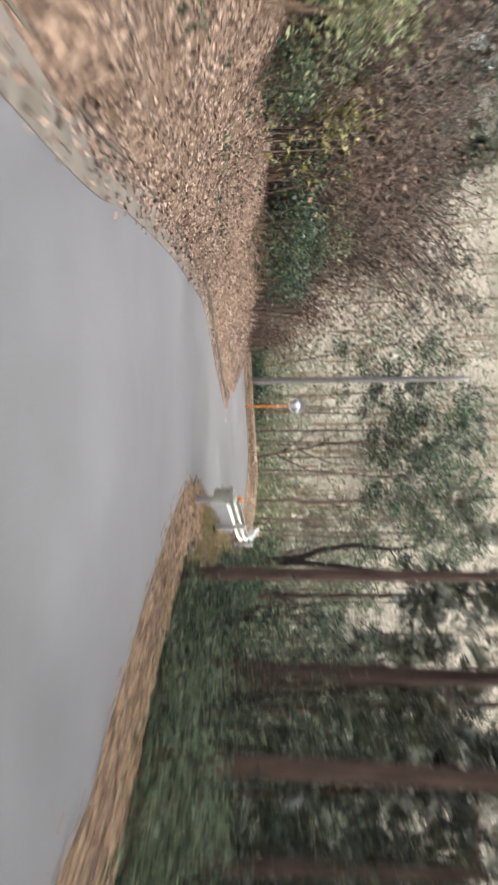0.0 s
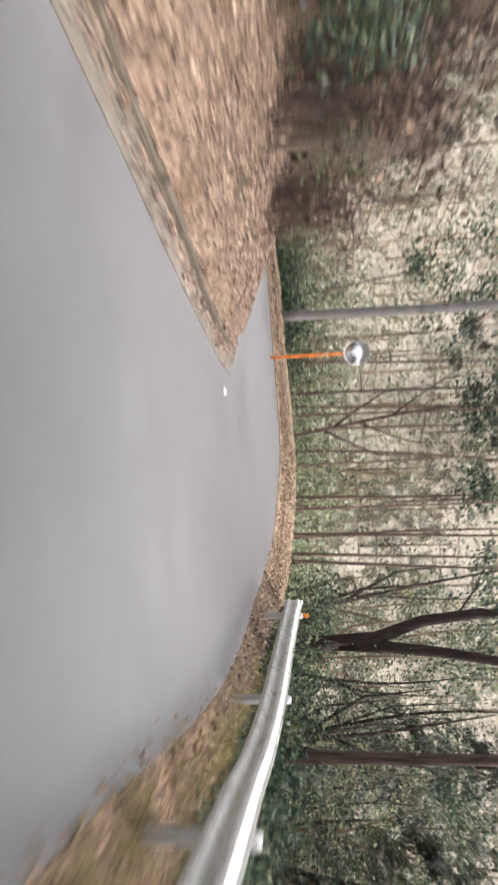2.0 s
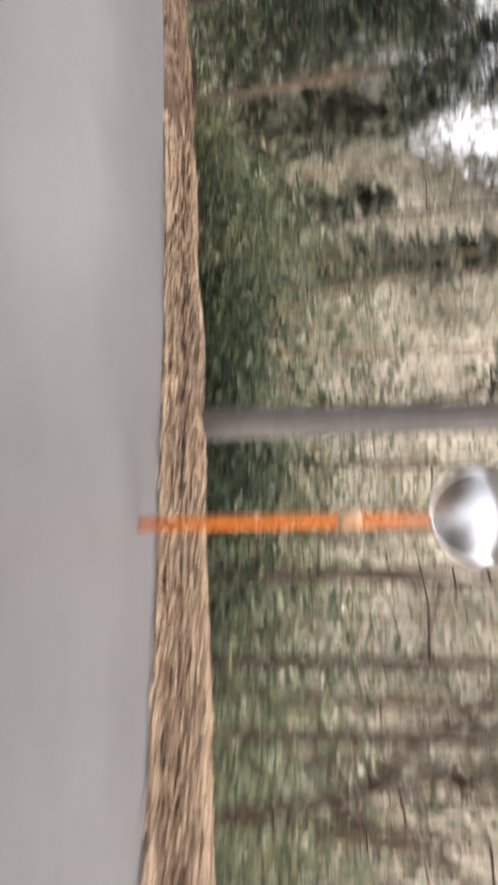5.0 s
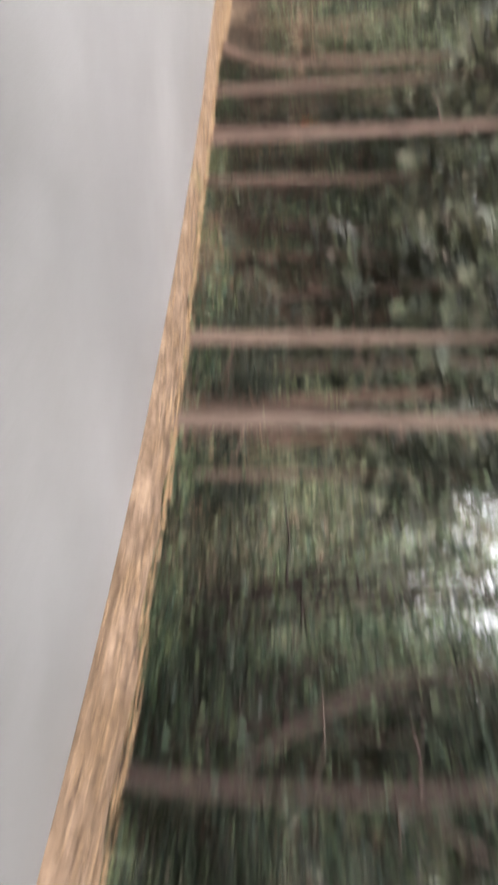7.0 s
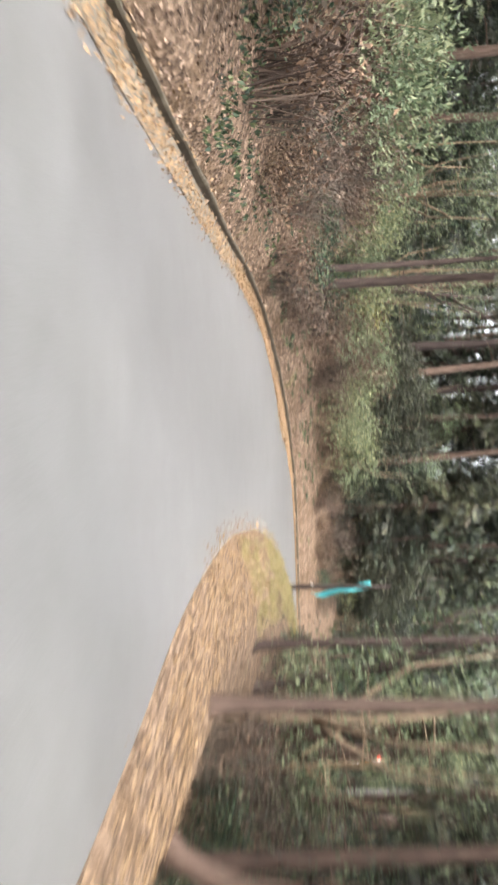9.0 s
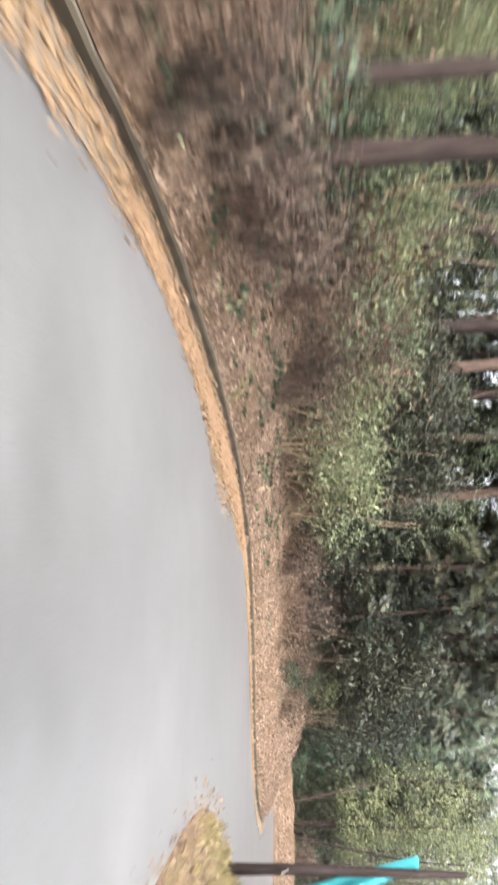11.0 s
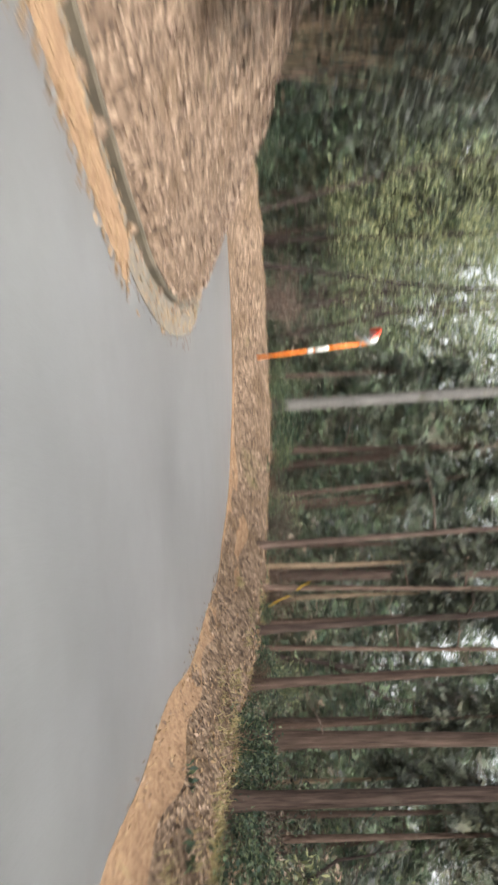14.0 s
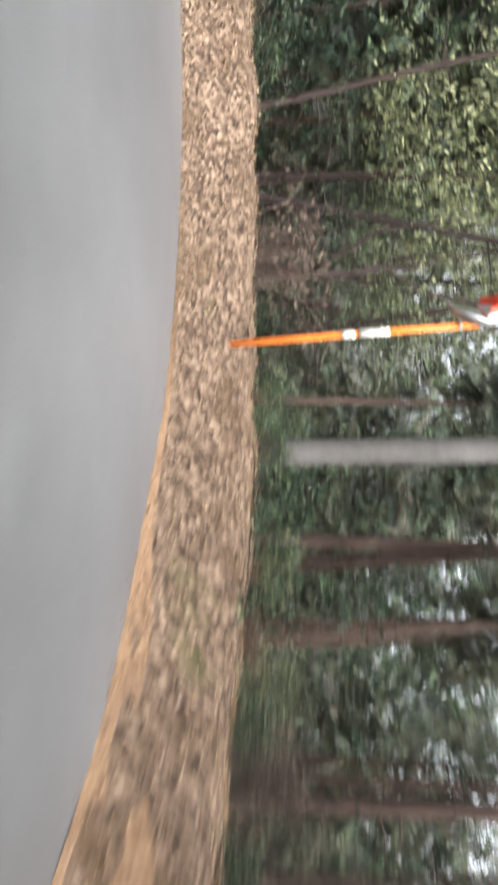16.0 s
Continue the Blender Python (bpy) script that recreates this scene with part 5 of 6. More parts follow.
# the tangle of bare twigs that closes the view over the first bank
for x, y, size, pat in [(-5.6, 6.2, 1.5, THICKETS[1]), (-6.4, 7.6, 1.7, THICKETS[0]), (-5.9, 9.4, 1.6, THICKETS[1]), (-6.9, 10.4, 1.8, THICKETS[1]), (-6.1, 12.0, 1.7, THICKETS[0]), (-7.2, 13.4, 1.9, THICKETS[1]), (-6.5, 15.2, 1.8, THICKETS[1]), (-7.4, 16.8, 1.9, THICKETS[0]), (-6.6, 18.4, 1.8, THICKETS[1]), (-7.8, 19.8, 1.9, THICKETS[1]), (-6.9, 21.4, 1.7, THICKETS[0]), (-8.6, 12.0, 2.0, THICKETS[1]), (-8.8, 15.0, 2.0, THICKETS[1]), (-9.0, 18.2, 2.0, THICKETS[1]), (-8.2, 8.8, 2.0, THICKETS[1]), (-8.6, 21.0, 2.0, THICKETS[1]),
                        (-8.0, 11.2, 1.9, SHRUBS[1]), (-8.3, 14.4, 2.0, SHRUBS[1]), (-7.9, 17.8, 2.0, SHRUBS[1]), (-8.8, 20.2, 2.0, SHRUBS[1]), (-7.2, 9.0, 1.7, SHRUBS[3]), (-6.0, 13.8, 1.5, SHRUBS[3]), (-7.0, 19.0, 1.7, SHRUBS[3]),
                        (-9.6, 10.4, 0.9, BROADS[1]), (-10.2, 13.6, 1.0, BROADS[0]), (-10.4, 17.0, 1.0, BROADS[1]), (-9.8, 20.2, 0.95, BROADS[0]), (-9.2, 7.2, 0.9, BROADS[0]), (-8.9, 22.4, 0.9, BROADS[1]), (-8.0, 24.2, 0.85, BROADS[0]),
                        (-6.6, 9.8, 0.80, TALL_THICKET), (-7.6, 12.6, 1.00, TALL_THICKET), (-6.9, 14.4, 0.90, TALL_THICKET), (-7.9, 16.2, 1.10, TALL_THICKET), (-7.0, 17.6, 1.00, TALL_THICKET), (-8.2, 19.2, 1.20, TALL_THICKET), (-7.2, 20.6, 1.10, TALL_THICKET), (-8.4, 22.2, 1.30, TALL_THICKET), (-7.4, 23.6, 1.10, TALL_THICKET), (-6.4, 22.4, 1.00, TALL_THICKET), (-6.6, 23.2, 1.6, TALL_THICKET), (-7.6, 25.4, 1.7, TALL_THICKET), (-8.6, 23.8, 1.8, TALL_THICKET), (-7.2, 21.4, 1.6, TALL_THICKET), (-9.4, 26.2, 1.8, TALL_THICKET), (-6.0, 25.2, 1.3, TALL_THICKET), (-9.4, 14.2, 1.20, TALL_THICKET), (-9.6, 17.4, 1.30, TALL_THICKET)]:
    put(pat, x, y, size)
# tall evergreens beyond the first bend, whose leaves hang high over the road
for x, y, size in [(-1.7, 40.4, 1.0), (1.4, 41.0, 1.05), (3.9, 38.6, 1.0), (-3.9, 43.2, 0.95)]:
    put(HIGH_EVERGREEN, x, y, size)
# dark green bushes behind the outer verge of the first bend
for x, y, size in [(-3.0, 40.2, 1.5), (-4.5, 40.3, 1.3), (-6.2, 40.3, 1.3), (-1.9, 39.8, 1.4), (-7.2, 41.6, 1.7), (-3.8, 41.4, 1.7)]:
    put(SHRUBS[0], x, y, size)
# two pale green bushes at the verge
put(SHRUBS[1], -9.78, 40.5, 0.55)
put(SHRUBS[1], -6.74, 39.9, 0.75)
# low plants that break the crest of the outer verge on the last bend
for i in range(kr(-55, 29.8), kr(-71, 29.6), 3):
    x, y = EDGE_R[i] + N_R[i] * rng.uniform(1.15, 1.9)
    put((SHRUBS[2], THICKETS[0], SHRUBS[2], SHRUBS[0])[int(rng.integers(0, 4))], x, y, float(rng.uniform(0.35, 0.7)))
# trees beyond the last bend; the sunlight on them is in their pale leaf colour
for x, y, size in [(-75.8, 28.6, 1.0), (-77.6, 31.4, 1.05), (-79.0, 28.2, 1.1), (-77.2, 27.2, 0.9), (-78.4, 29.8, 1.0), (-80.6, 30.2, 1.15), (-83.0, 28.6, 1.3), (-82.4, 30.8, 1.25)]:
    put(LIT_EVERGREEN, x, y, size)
# dark bushes over the outer verge of the last straight
for x, y, size in [(-52.0, 30.0, 0.8), (-52.9, 30.2, 0.75), (-53.9, 30.5, 0.8), (-51.0, 29.8, 0.8), (-49.9, 29.6, 0.8), (-54.9, 30.8, 0.7)]:
    put(SHRUBS[0], x, y, size)

# ---- stuff that nobody could count ----


def scatter(name, label, category, me):
    return tagged(new(name, me), label, category, kind="stuff")


def strewn(count, edge, normal, lo, hi, near, far, bias=1.0):
    k = rng.integers(lo, hi, count)
    d = near + (far - near) * rng.uniform(0, 1, count) ** bias
    p = edge[k] + normal[k] * d[:, None] + rng.normal(size=(count, 2)) * 0.1
    return p


def laid_z(p):
    """The height of the ground as its mesh lies, between the corners of the grid."""
    i, j = np.clip(np.searchsorted(gx, p[:, 0]) - 1, 0, nx - 2), np.clip(np.searchsorted(gy, p[:, 1]) - 1, 0, ny - 2)
    u_, w_ = (p[:, 0] - gx[i]) / (gx[i + 1] - gx[i]), (p[:, 1] - gy[j]) / (gy[j + 1] - gy[j])
    h = g_verts[:, 2].reshape(ny, nx)
    flat_z = h[j, i] * (1 - u_) * (1 - w_) + h[j, i + 1] * u_ * (1 - w_) + h[j + 1, i] * (1 - u_) * w_ + h[j + 1, i + 1] * u_ * w_
    return np.maximum(flat_z + 0.006, ground_z(p))


def litter(points, size, lift=0.012, flat=0.75, on_road=False):
    dd, side_, _n = off_road(points)
    keep = wobble(points[:, 0], points[:, 1], 0.8, 6.0) + 0.9 * smooth(-30, -12, points[:, 0]) * (1 - smooth(18, 23, points[:, 1])) + rng.normal(size=len(points)) * 0.3 > 0.08
    points = points[side_ | (dd < 0.33) | (dd > 0.48) | keep]
    z = laid_z(points)
    dd, _s, _n = off_road(points)
    z = np.where(dd < 0.36, np.where(_s, np.maximum(z, road_z(points) + 0.018), road_z(points) + 0.018), z)
    toe = smooth(0.46, 0.58, dd)
    z = np.where(~_s & (dd >= 0.365) & (dd < 0.58), road_z(points) + kerb_top(points) * (1 - toe) + 0.24 * toe, z)
    c = np.column_stack([points, z + lift + rng.uniform(0, 0.03, len(points)) * (dd > 0.3)])
    return blades(rng, c, size, 0.55, flat)


tan_pts = np.vstack([strewn(2500, EDGE_L, N_L, kl(-1.7, 5), kl(-2.7, 19), 0.26, 0.5, 0.7), strewn(700, EDGE_L, N_L, kl(-2.7, 19), kl(-1.15, 26.3), 0.22, 0.34, 0.8), strewn(2000, EDGE_L, N_L, kl(-1.15, 26.3), kl(-16, 31.4), 0.3, 0.52, 0.7), strewn(2200, EDGE_L, N_L, kl(-16, 31.5), kl(-67.2, 24.2), 0.34, 0.52), strewn(36000, EDGE_L, N_L, kl(-1.3, 0), kl(-4, 32), 0.5, 4.2, 0.8), strewn(1500, EDGE_L, N_L, kl(-1.3, 0), kl(-4, 32), 0.0, 0.4), strewn(27000, EDGE_L, N_L, kl(-16, 31.5), kl(-67.2, 24.2), 0.45, 4.0, 0.8), strewn(1500, EDGE_R, N_R, kr(2.4, 0), kr(2.8, 23), -0.05, 1.2),
                     strewn(5000, EDGE_R, N_R, kr(2.8, 23), kr(-10, 38.4), 0.0, 1.5), strewn(4500, EDGE_R, N_R, kr(-46, 27.4), end_r, 0.0, 2.6)])
tan_pts = tan_pts[off_road(tan_pts)[0] > -0.12]
scatter("leaf_litter", "brown and pinkish fallen leaves on the banks", "leaves", quads_mesh("leaf_litter", litter(tan_pts, 0.066), DRYLEAF))


def drift_width(x):
    """How far the leaf drift reaches over the roadway along the uphill edge."""
    return np.interp(x, [-60, -56, -52.5, -48, -45, -42, -40, -38, -34, -24], [0.3, 0.4, 0.62, 0.8, 0.88, 0.82, 0.35, 0.1, 0.06, 0.03])


k_ = rng.integers(kl(-33, 23.6), kl(-58, 26), 18000)
w_ = drift_width(EDGE_L[k_, 0]) * (1 + 0.25 * np.sin(k_ * 0.11) + 0.15 * np.sin(k_ * 0.37))
drift_pts = EDGE_L[k_] - N_L[k_] * ((w_ + 0.33) * (1 - rng.uniform(0, 1, len(k_)) ** 0.8) * np.where(rng.uniform(0, 1, len(k_)) < 0.06, 1.15, 1.0) - 0.33)[:, None] + rng.normal(size=(len(k_), 2)) * 0.02
drift = slice(kl(-36.5, 22.4), kl(-58, 26), 1)
dk = np.arange(drift.start, drift.stop)
dw = drift_width(EDGE_L[dk, 0]) * 0.8 * (0.82 + 0.22 * np.sin(dk * 0.11) + 0.14 * np.sin(dk * 0.37) + 0.1 * np.sin(dk * 1.31))
rows_ = []
for u, lift in ((0.0, 0.003), (0.15, 0.012), (0.5, 0.022), (0.85, 0.026), (1.0, 0.02)):
    p_ = EDGE_L[dk] - N_L[dk] * (dw * (1 - u) - 0.2 * u)[:, None]
    rows_.append(np.column_stack([p_, road_z(p_) + lift + 0.004 + 0.008 * wobble(p_[:, 0], p_[:, 1], 0.3, u * 3)]))
tagged(new("leaf_drift", mesh_of("leaf_drift", *strip(rows_), DRIFT, smooth_faces=True)), "orange-brown drift of crushed leaves against the kerb", "leaves", kind="stuff")
rk = np.arange(kr(-49, 28.2), kr(-71, 29.6), 1)
ends = smooth(0, 14, rk - rk[0]) * smooth(0, 30, rk[-1] - rk)
rw = ends * (0.12 + 0.08 * np.sin(rk * 0.09) + 0.06 * np.sin(rk * 0.43))
rows_ = []
for u, lift in ((0.0, 0.004), (0.3, 0.016), (0.7, 0.03), (1.0, 0.05)):
    p_ = EDGE_R[rk] + N_R[rk] * (-rw + (rw + ends * (0.24 + 0.1 * np.sin(rk * 0.17) + 0.06 * np.sin(rk * 0.71))) * u)[:, None]
    rows_.append(np.column_stack([p_, np.maximum(road_z(p_), ground_z(p_)) + lift + 0.006 * wobble(p_[:, 0], p_[:, 1], 0.3, u * 3)]))
v_, f_ = strip(rows_)
tagged(new("leaf_drift", mesh_of("leaf_drift", v_, [q_[::-1] for q_ in f_], DRIFT, smooth_faces=True)), "orange-brown drift of crushed leaves along the outer road edge", "leaves", kind="stuff")
org_pts = np.vstack([strewn(9000, EDGE_R, N_R, kr(-4, 37.8), kr(-36, 27.2), 0.1, 1.2, 0.9), strewn(3500, EDGE_L, N_L, kl(-20, 29.7), kl(-67, 24.5), -0.06, 0.36), strewn(3800, EDGE_L, N_L, kl(-11, 33), kl(-38, 22), -0.04, 0.36), drift_pts, strewn(19000, EDGE_R, N_R, kr(-46, 27.4), end_r, -0.12, 2.5, 1.0), strewn(1500, EDGE_R, N_R, kr(-30, 29.6), kr(-47, 27.8), -0.2, 0.5), strewn(9000, EDGE_R, N_R, kr(2.5, -4), kr(2.4, 22), -0.03, 1.0)])
scatter("road_edge_leaves", "orange-brown leaves drifted along the road edges", "leaves", quads_mesh("road_edge_leaves", litter(org_pts, 0.058, 0.006, 0.92), ORANGELEAF))


pale_pts = strewn(24000, EDGE_R, N_R, kr(2.75, 29), kr(-6.5, 38.3), 0.02, 1.35)
scatter("pale_leaves", "pale pinkish dry leaves covering the outer verge", "leaves", quads_mesh("pale_leaves", litter(pale_pts, 0.068, 0.016), PALELEAF))


def tufts(points, size, aspect, per, spread):
    c = np.repeat(np.column_stack([points, ground_z(points)]), per, 0)
    n = len(c)
    up = np.column_stack([rng.normal(size=(n, 2)) * 0.45, np.ones(n)])
    c = c + np.column_stack([rng.normal(size=(n, 2)) * spread, np.full(n, size * 0.35)])
    return blades(rng, c, size, aspect, 0.0, up)


gr = np.vstack([strewn(200, EDGE_R, N_R, kr(0.8, 14.6), kr(3.05, 25.5), 0.1, 1.4), strewn(260, EDGE_R, N_R, kr(-33.5, 28), kr(-47.5, 27.9), 0.15, 1.6), strewn(60, EDGE_R, N_R, kr(-50, 28.4), kr(-66, 32), 0.2, 1.2)])
scatter("verge_grass", "yellow-green winter grass on the road verge", "grass", quads_mesh("verge_grass", tufts(gr, 0.17, 0.07, 22, 0.1), GRASS))
fern = np.vstack([strewn(230, EDGE_L, N_L, kl(-28, 25.8), kl(-52, 21.9), 0.5, 2.6), strewn(40, EDGE_L, N_L, kl(-24, 27.7), kl(-57, 25.4), 0.5, 3.0), strewn(26, EDGE_L, N_L, kl(-1.6, 4), kl(-1.2, 26), 0.8, 3.2), strewn(18, EDGE_R, N_R, kr(-55, 29.8), kr(-72, 28.4), 0.6, 2.0)])
scatter("ground_plants", "small dark green leafy plants among fallen leaves", "plants", quads_mesh("ground_plants", tufts(fern, 0.1, 0.42, 15, 0.12), BROAD))


tw = np.vstack([strewn(700, EDGE_L, N_L, kl(-24, 27.7), kl(-56, 24.8), 0.5, 3.2), strewn(260, EDGE_L, N_L, kl(-1.6, 4), kl(-1.2, 26), 0.6, 3.4), strewn(260, EDGE_R, N_R, kr(-50, 28.4), end_r, 0.3, 2.6)])
ta = rng.uniform(0, np.pi, len(tw))
tl = rng.uniform(0.12, 0.55, len(tw))
ends_ = [tw + np.column_stack([np.cos(ta), np.sin(ta)]) * (tl * q)[:, None] for q in (-0.5, 0.0, 0.5)]
zs_ = [ground_z(e) + 0.03 + (0.03 if i == 1 else 0.0) + rng.uniform(0, 0.03, len(tw)) for i, e in enumerate(ends_)]
pieces = [tube([(*ends_[k][i], zs_[k][i]) for k in range(3)], [0.005, 0.005, 0.003], 3, False) for i in range(len(tw))]
scatter("fallen_twigs", "thin pale twigs lying among the fallen leaves", "twigs", mesh_of("fallen_twigs", *joined(pieces), TWIG))


def undergrowth(n, edge, normal, lo, hi, near, far):
    p = strewn(n, edge, normal, lo, hi, near, far)
    dd, _s, _n = off_road(p)
    return p[dd > near * 0.85]


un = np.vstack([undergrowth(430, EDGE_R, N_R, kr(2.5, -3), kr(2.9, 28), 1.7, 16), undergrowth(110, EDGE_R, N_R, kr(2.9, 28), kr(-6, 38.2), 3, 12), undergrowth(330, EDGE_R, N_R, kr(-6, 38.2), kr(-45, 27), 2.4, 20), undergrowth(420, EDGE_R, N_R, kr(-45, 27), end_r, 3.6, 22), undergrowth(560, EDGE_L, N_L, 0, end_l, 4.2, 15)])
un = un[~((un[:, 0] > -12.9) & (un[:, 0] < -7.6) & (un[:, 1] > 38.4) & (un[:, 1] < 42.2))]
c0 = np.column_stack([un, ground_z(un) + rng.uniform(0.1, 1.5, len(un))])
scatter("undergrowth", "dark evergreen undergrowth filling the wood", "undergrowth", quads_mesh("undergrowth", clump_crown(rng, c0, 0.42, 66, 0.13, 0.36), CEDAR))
lush = un[rng.uniform(size=len(un)) < 0.35]
lush = lush[~((lush[:, 1] > 36) & (lush[:, 0] < -3) & (lush[:, 0] > -24)) | (rng.uniform(size=len(lush)) < 0.25)]
lush = np.vstack([lush, undergrowth(170, EDGE_R, N_R, kr(-50, 28.4), end_r, 3.0, 9)])
c1 = np.column_stack([lush, ground_z(lush) + rng.uniform(0.3, 3.2, len(lush))])
scatter("undergrowth_lit", "lighter green leaves in the understorey", "undergrowth", quads_mesh("undergrowth_lit", clump_crown(rng, c1, 0.36, 84, 0.085, 0.42), BROAD))

vb = np.column_stack([rng.uniform(-6.6, 0.5, 90), 40.3 + 4.6 * rng.uniform(0, 1, 90)])
vb = vb[off_road(vb)[0] > 2.2]
c2 = np.column_stack([vb, ground_z(vb) + rng.uniform(0.3, 3.3, len(vb))])
scatter("verge_bushes", "green leafy bushes behind the outer verge", "bushes", quads_mesh("verge_bushes", clump_crown(rng, c2, 0.42, 84, 0.1, 0.42), BROAD))

# far woods on the hills: dark evergreens round about, pale bare scrub on the open northern hill
th, dist = rng.uniform(0, 2 * np.pi, 6000), 26 + 110 * rng.uniform(0, 1, 6000) ** 1.7
fp = np.stack([-30 + np.cos(th) * dist * 1.35, 26 + np.sin(th) * dist], 1)
fd, _s, _n = off_road(fp)
fp = fp[(fd > 17) & (fd < 150)][:2300]
fp = fp[(fp[:, 0] + 0.45 * (fp[:, 1] - 38) + 22 > -4) | (fp[:, 1] < 38) | (rng.uniform(size=len(fp)) < 0.4)]
fp = fp[~(open_gap(*fp.T) & (np.hypot(*(fp - (-2.16, 32.16)).T) < 75))]
open_hill = (fp[:, 1] > 50) & (fp[:, 0] > -14 - 0.45 * (fp[:, 1] - 44)) & (fp[:, 0] < 3)


def woods(p, per, size, low, wide):
    h_ = rng.uniform(6, 12, len(p)) * low
    q_ = rng.uniform(0, 1, (len(p), per))
    a_ = rng.uniform(0, 6.28, q_.shape)
    r_ = (1 - q_) ** 0.7 * rng.uniform(0.4, 1.1, q_.shape) * wide + 0.2
    c_ = np.stack([p[:, :1] + np.cos(a_) * r_, p[:, 1:] + np.sin(a_) * r_, ground_z(p)[:, None] + h_[:, None] * (0.1 + 0.92 * q_)], -1).reshape(-1, 3)
    return blades(rng, c_, size, 0.5), h_


nw = np.vstack([strewn(110, EDGE_L, N_L, kl(-36, 22.6), kl(-60, 26.8), 8, 22), strewn(300, EDGE_L, N_L, kl(-10, 33), end_l, 8, 24), strewn(60, EDGE_L, N_L, 0, kl(-1.5, 24), 12, 26), strewn(215, EDGE_R, N_R, kr(2.4, 0), kr(2.9, 29), 8, 28), strewn(24, EDGE_R, N_R, kr(-14, 37.4), kr(-44, 26.8), 14, 30)])
nw = nw[(off_road(nw)[0] > 7.5) & ~open_gap(*nw.T)]
near_v, near_h = woods(nw, 105, 0.62, 0.62, 1.9)
scatter("wood_foliage", "dark evergreen branches deep in the wood", "woods", quads_mesh("wood_foliage", near_v, SPRAY))
ww = strewn(400, EDGE_R, N_R, kr(-44, 26.8), end_r, 7.5, 30)
ww = ww[~open_gap(*ww.T) | (rng.uniform(size=len(ww)) < 0.3)]
west_v, west_h = woods(ww[off_road(ww)[0] > 6.5], 180, 0.6, 1.5, 2.2)
scatter("wood_foliage", "dense evergreen branches in the wood beyond the bend", "woods", quads_mesh("wood_foliage", west_v, GREEN_SPRAY))
w2 = np.vstack([strewn(360, EDGE_R, N_R, kr(-52, 29), end_r, 18, 58), rng.uniform((-112, 16), (-86, 46), (70, 2))])
w2 = w2[~west_gap(*w2.T) | (rng.uniform(size=len(w2)) < 0.7)]
back_v, back_h = woods(w2[off_road(w2)[0] > 14], 120, 1.35, 2.0, 3.4)
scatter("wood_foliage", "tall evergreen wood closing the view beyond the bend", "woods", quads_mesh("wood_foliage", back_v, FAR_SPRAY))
wood_p, hill_p = fp[~open_hill], fp[open_hill]
wood_p = wood_p[~open_gap(*wood_p.T) | (rng.uniform(size=len(wood_p)) < 0.4)]
wood_v, wood_h = woods(wood_p, 36, 1.6, 1.0, 2.8)
more = np.column_stack([rng.uniform(-62, 10, 520), 51 + 75 * rng.uniform(0, 1, 520) ** 1.2])
hill_p = np.vstack([hill_p, more[more[:, 0] > -16 - 0.5 * (more[:, 1] - 44)]])
hill_v, hill_h = woods(hill_p, 76, 0.55, 0.55, 2.6)
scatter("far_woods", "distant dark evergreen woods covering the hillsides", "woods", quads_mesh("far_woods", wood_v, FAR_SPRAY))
scatter("far_scrub", "bare scrub with haze in its pale colour on a distant hillside", "scrub", quads_mesh("far_scrub", hill_v, HAZETWIG))
for p_, h_, m_, label_ in ((wood_p, wood_h, BARK_RED, "thin trunks of the distant evergreen woods"), (hill_p, hill_h, BARK_PALE, "thin pale trunks on the distant hillside")):
    zz = ground_z(p_)
    pieces = [tube([(x, y, z - 0.4), (x, y, z + h)], [0.14, 0.04], 4, False) for (x, y), z, h in list(zip(p_, zz, h_))[:600]]
    scatter("far_trunks", label_, "woods", mesh_of("far_trunks", *joined(pieces), m_))

near_b = np.column_stack([rng.uniform(-14, 10, 430), 39.5 + 10 * rng.uniform(0, 1, 430) ** 1.4])
hb = np.column_stack([rng.uniform(-18, 34, 700), 41 + 34 * rng.uniform(0, 1, 700) ** 1.6])
hb = hb[(hb[:, 0] > 2) | (hb[:, 1] < 52) | (rng.uniform(size=len(hb)) < 0.25)]
near_b = near_b[(near_b[:, 0] > -1) | (rng.uniform(size=len(near_b)) < 0.3)]
hb = np.vstack([hb, near_b])
hb = hb[off_road(hb)[0] > 2.6]
hc = np.column_stack([hb, ground_z(hb) + rng.uniform(0.2, 2.6, len(hb))])
scatter("hill_bushes", "hazy grey-green bushes on the open hillside", "bushes", quads_mesh("hill_bushes", clump_crown(rng, hc, 0.7, 50, 0.2, 0.4), GREYGREEN))
scatter("hill_scrub", "olive and yellowish scrub on the open hillside", "bushes", quads_mesh("hill_scrub", clump_crown(rng, hc[::3] + [1.6, 1.1, 0.2], 0.75, 44, 0.17, 0.35), OLIVE))

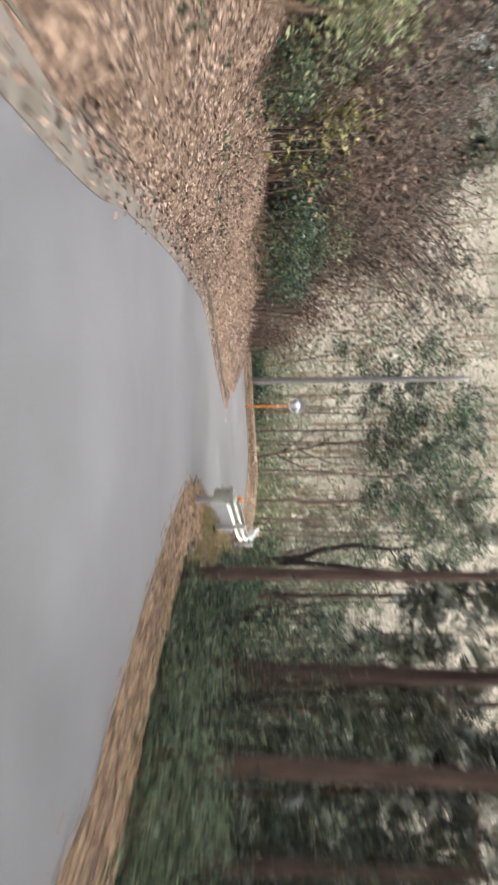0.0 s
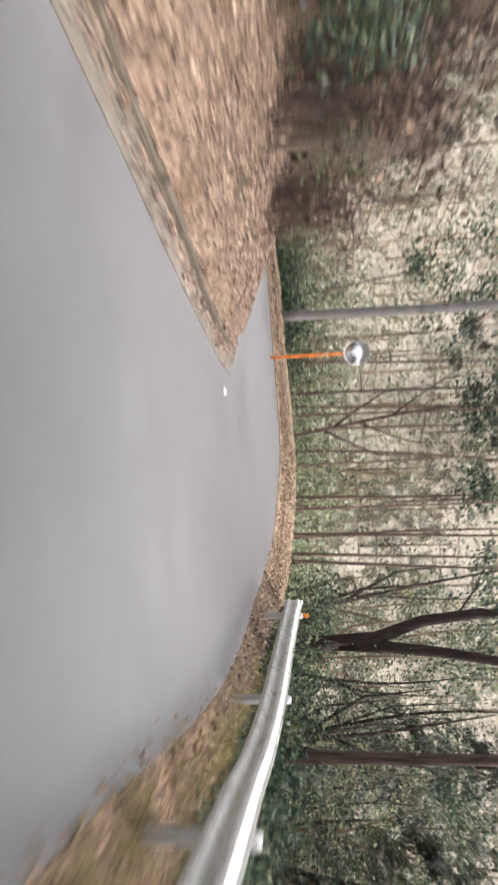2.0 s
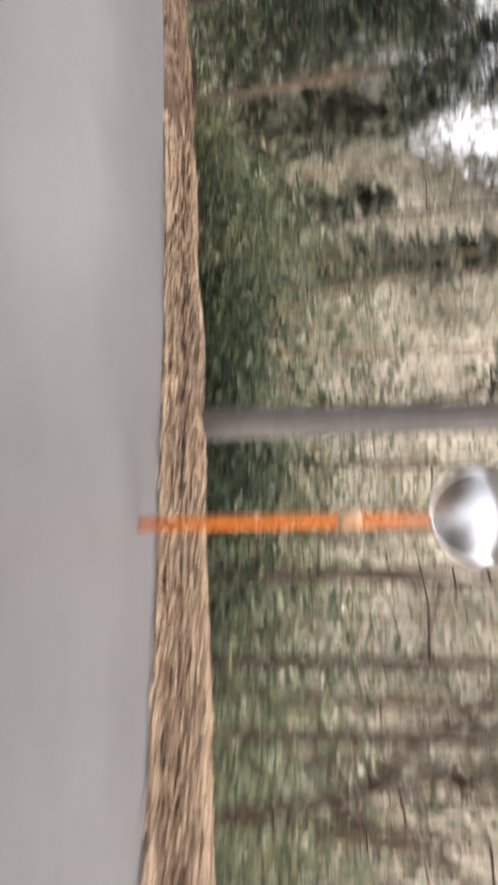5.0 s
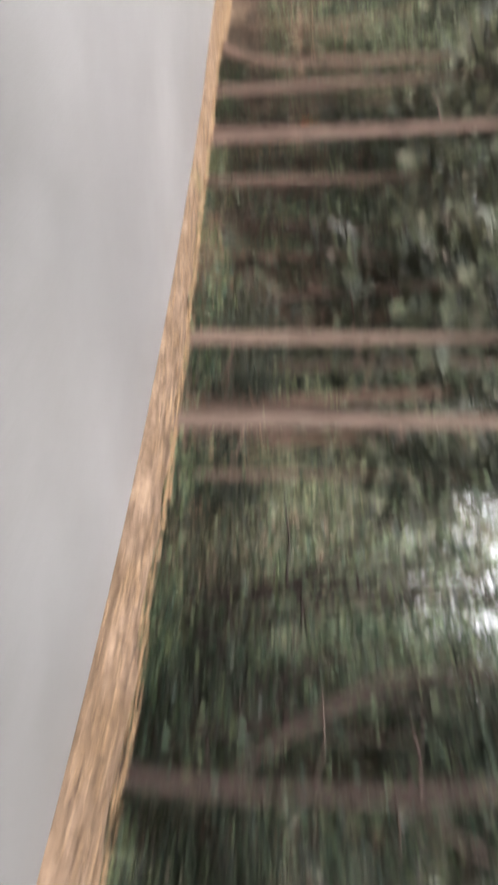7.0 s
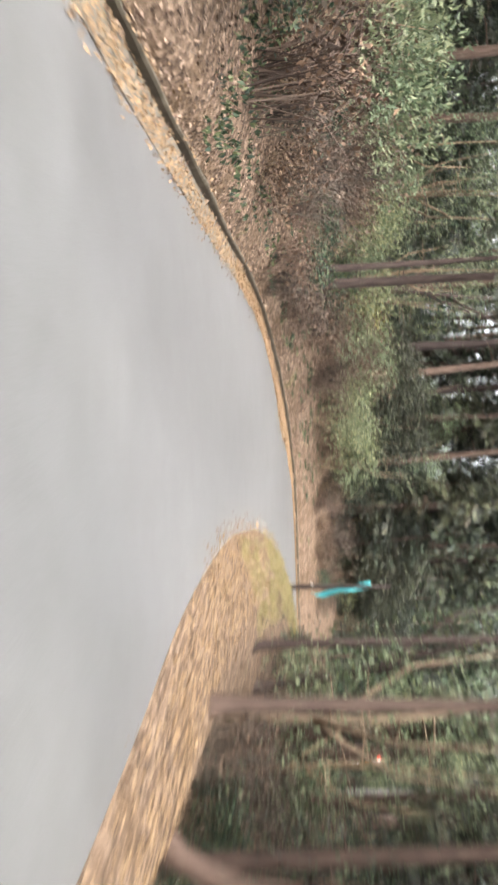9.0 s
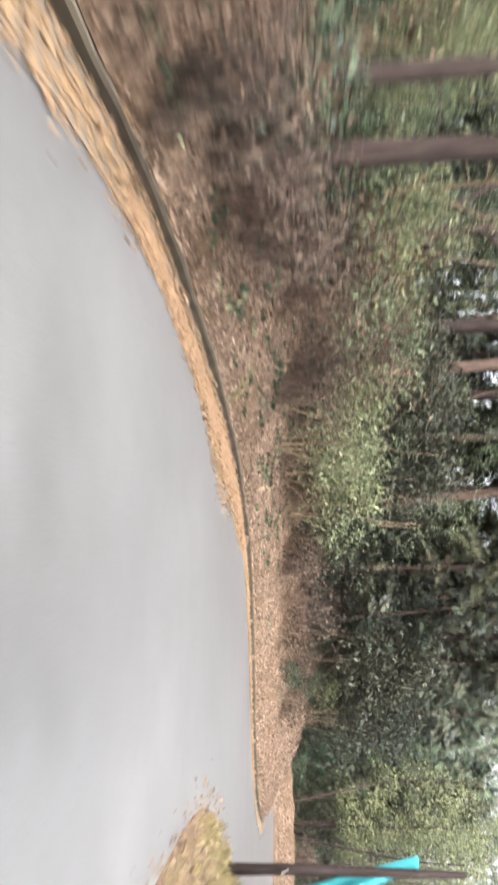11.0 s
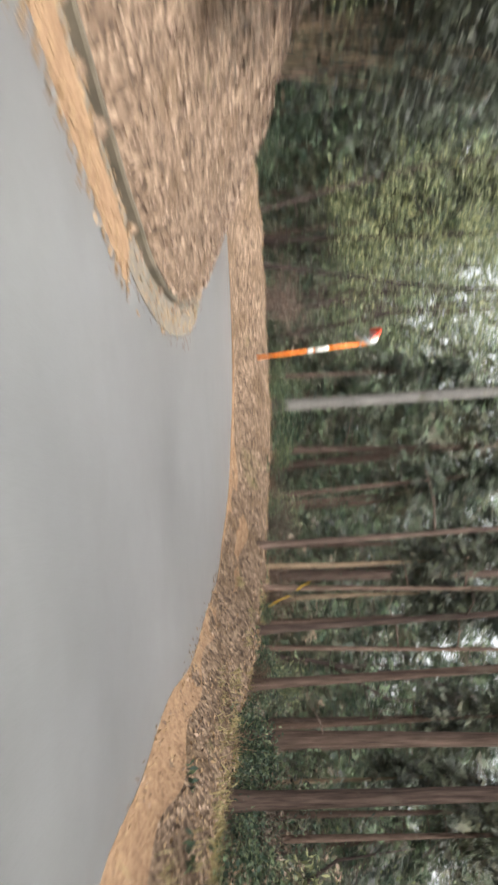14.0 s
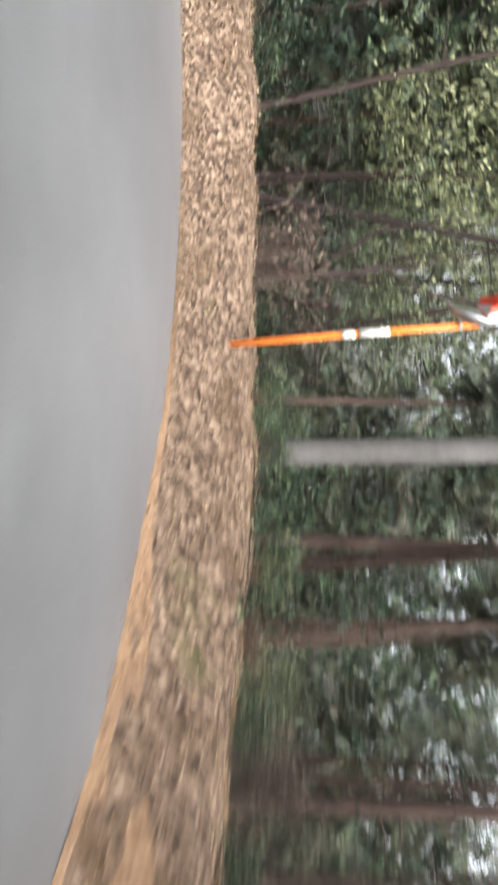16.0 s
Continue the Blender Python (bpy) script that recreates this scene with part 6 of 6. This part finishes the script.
# fallen branch, tape and dead wood
bx, by = -48.6, 20.2
zb = lambda x, y: float(ground_z((x, y))[0]) + 0.05
pts = [(bx + a_, by + b_, zb(bx + a_, by + b_) + h_) for a_, b_, h_ in ((0.9, 0.35, 0.0), (0.4, 0.1, 0.08), (0, 0.05, 0.1), (-0.5, -0.25, 0.05), (-1.0, -0.2, 0.0))]
side = [(bx, by + 0.05, zb(bx, by) + 0.1), (bx - 0.3, by + 0.3, zb(bx - 0.3, by + 0.3) + 0.12), (bx - 0.5, by + 0.55, zb(bx - 0.5, by + 0.55) + 0.03)]
tagged(new("fallen_branch", mesh_of("fallen_branch", *joined([tube(pts, [0.03, 0.028, 0.024, 0.018, 0.008], 7), tube(side, [0.018, 0.012, 0.005], 6)]), BARK_PALE, smooth_faces=True)), "pale dead branch lying on the leafy bank", "branch")


def tape(a, b, sag):
    a, b = np.array(a), np.array(b)
    us = np.linspace(0, 1, 14)
    mid = a + (b - a) * us[:, None] - np.array([0, 0, 1]) * (sag * 4 * us * (1 - us))[:, None]
    rows_ = [mid + np.array([0.01 * k * 0, 0, 0.028 * k]) + np.column_stack([0.01 * np.sin(us * 9), 0 * us, 0 * us]) for k in (-1, 1)]
    back = [r_ + np.array([0.0, 0.004, 0.0]) for r_ in rows_[::-1]]
    v_, f_ = strip(rows_ + back + [rows_[0]])
    tagged(new("warning_tape", mesh_of("warning_tape", v_, f_, YELLOW)), "yellow tape slung between cedar trunks", "tape", "tapes in the cedar wood")


zt = float(ground_z((-62.6, 32.6))[0])
tape((-62.55, 32.55, zt + 0.28), (-63.0, 32.62, zt + 0.62), 0.02)
tape((-63.2, 32.64, zt + 0.74), (-63.55, 32.68, zt + 0.98), 0.02)
limb = [(-9.1 + 0.89 * r_, 41.74 + 0.45 * r_, -5.0 + h_) for r_, h_ in ((0.0, -0.7), (0.02, 0.0), (0.12, 0.45), (0.36, 0.85), (0.78, 1.3), (1.15, 1.8), (1.35, 2.3))]
spur = [(-9.1 + 0.89 * r_, 41.74 + 0.45 * r_, -5.0 + h_) for r_, h_ in ((0.5, 1.0), (0.62, 1.5), (0.6, 2.0))]
tagged(new("leaning_limb", mesh_of("leaning_limb", *joined([tube(limb, [0.09, 0.085, 0.075, 0.065, 0.05, 0.035, 0.015], 9), tube(spur, [0.03, 0.02, 0.008], 6)]), BARK_PALE, smooth_faces=True)), "pale crooked limb leaning out from a tree foot", "branch")


def paint_splash(x, y):
    """A thin uneven patch of spilt white paint on the asphalt."""
    r_ = random.Random(5)
    bm = bmesh.new()
    ring = []
    for k in range(22):
        a_ = k * 2 * math.pi / 22
        q_ = 0.075 * r_.uniform(0.65, 1.2)
        px, py = x + 1.0 * q_ * math.cos(a_) * 0.8, y + q_ * math.sin(a_) * 2.4
        ring.append((px, py))
    low = [bm.verts.new((px, py, float(road_z((px, py))[0]) + 0.028)) for px, py in ring]
    high = [bm.verts.new((x + (px - x) * 0.9, y + (py - y) * 0.9, float(road_z((px, py))[0]) + 0.038)) for px, py in ring]
    for k in range(22):
        bm.faces.new((low[k], low[(k + 1) % 22], high[(k + 1) % 22], high[k]))
    bm.faces.new(high)
    return tagged(new("paint_splash", bm_mesh("paint_splash", bm, WHITE)), "small worn white paint splash on grey asphalt", "paint mark")


paint_splash(-0.75, 25.8)
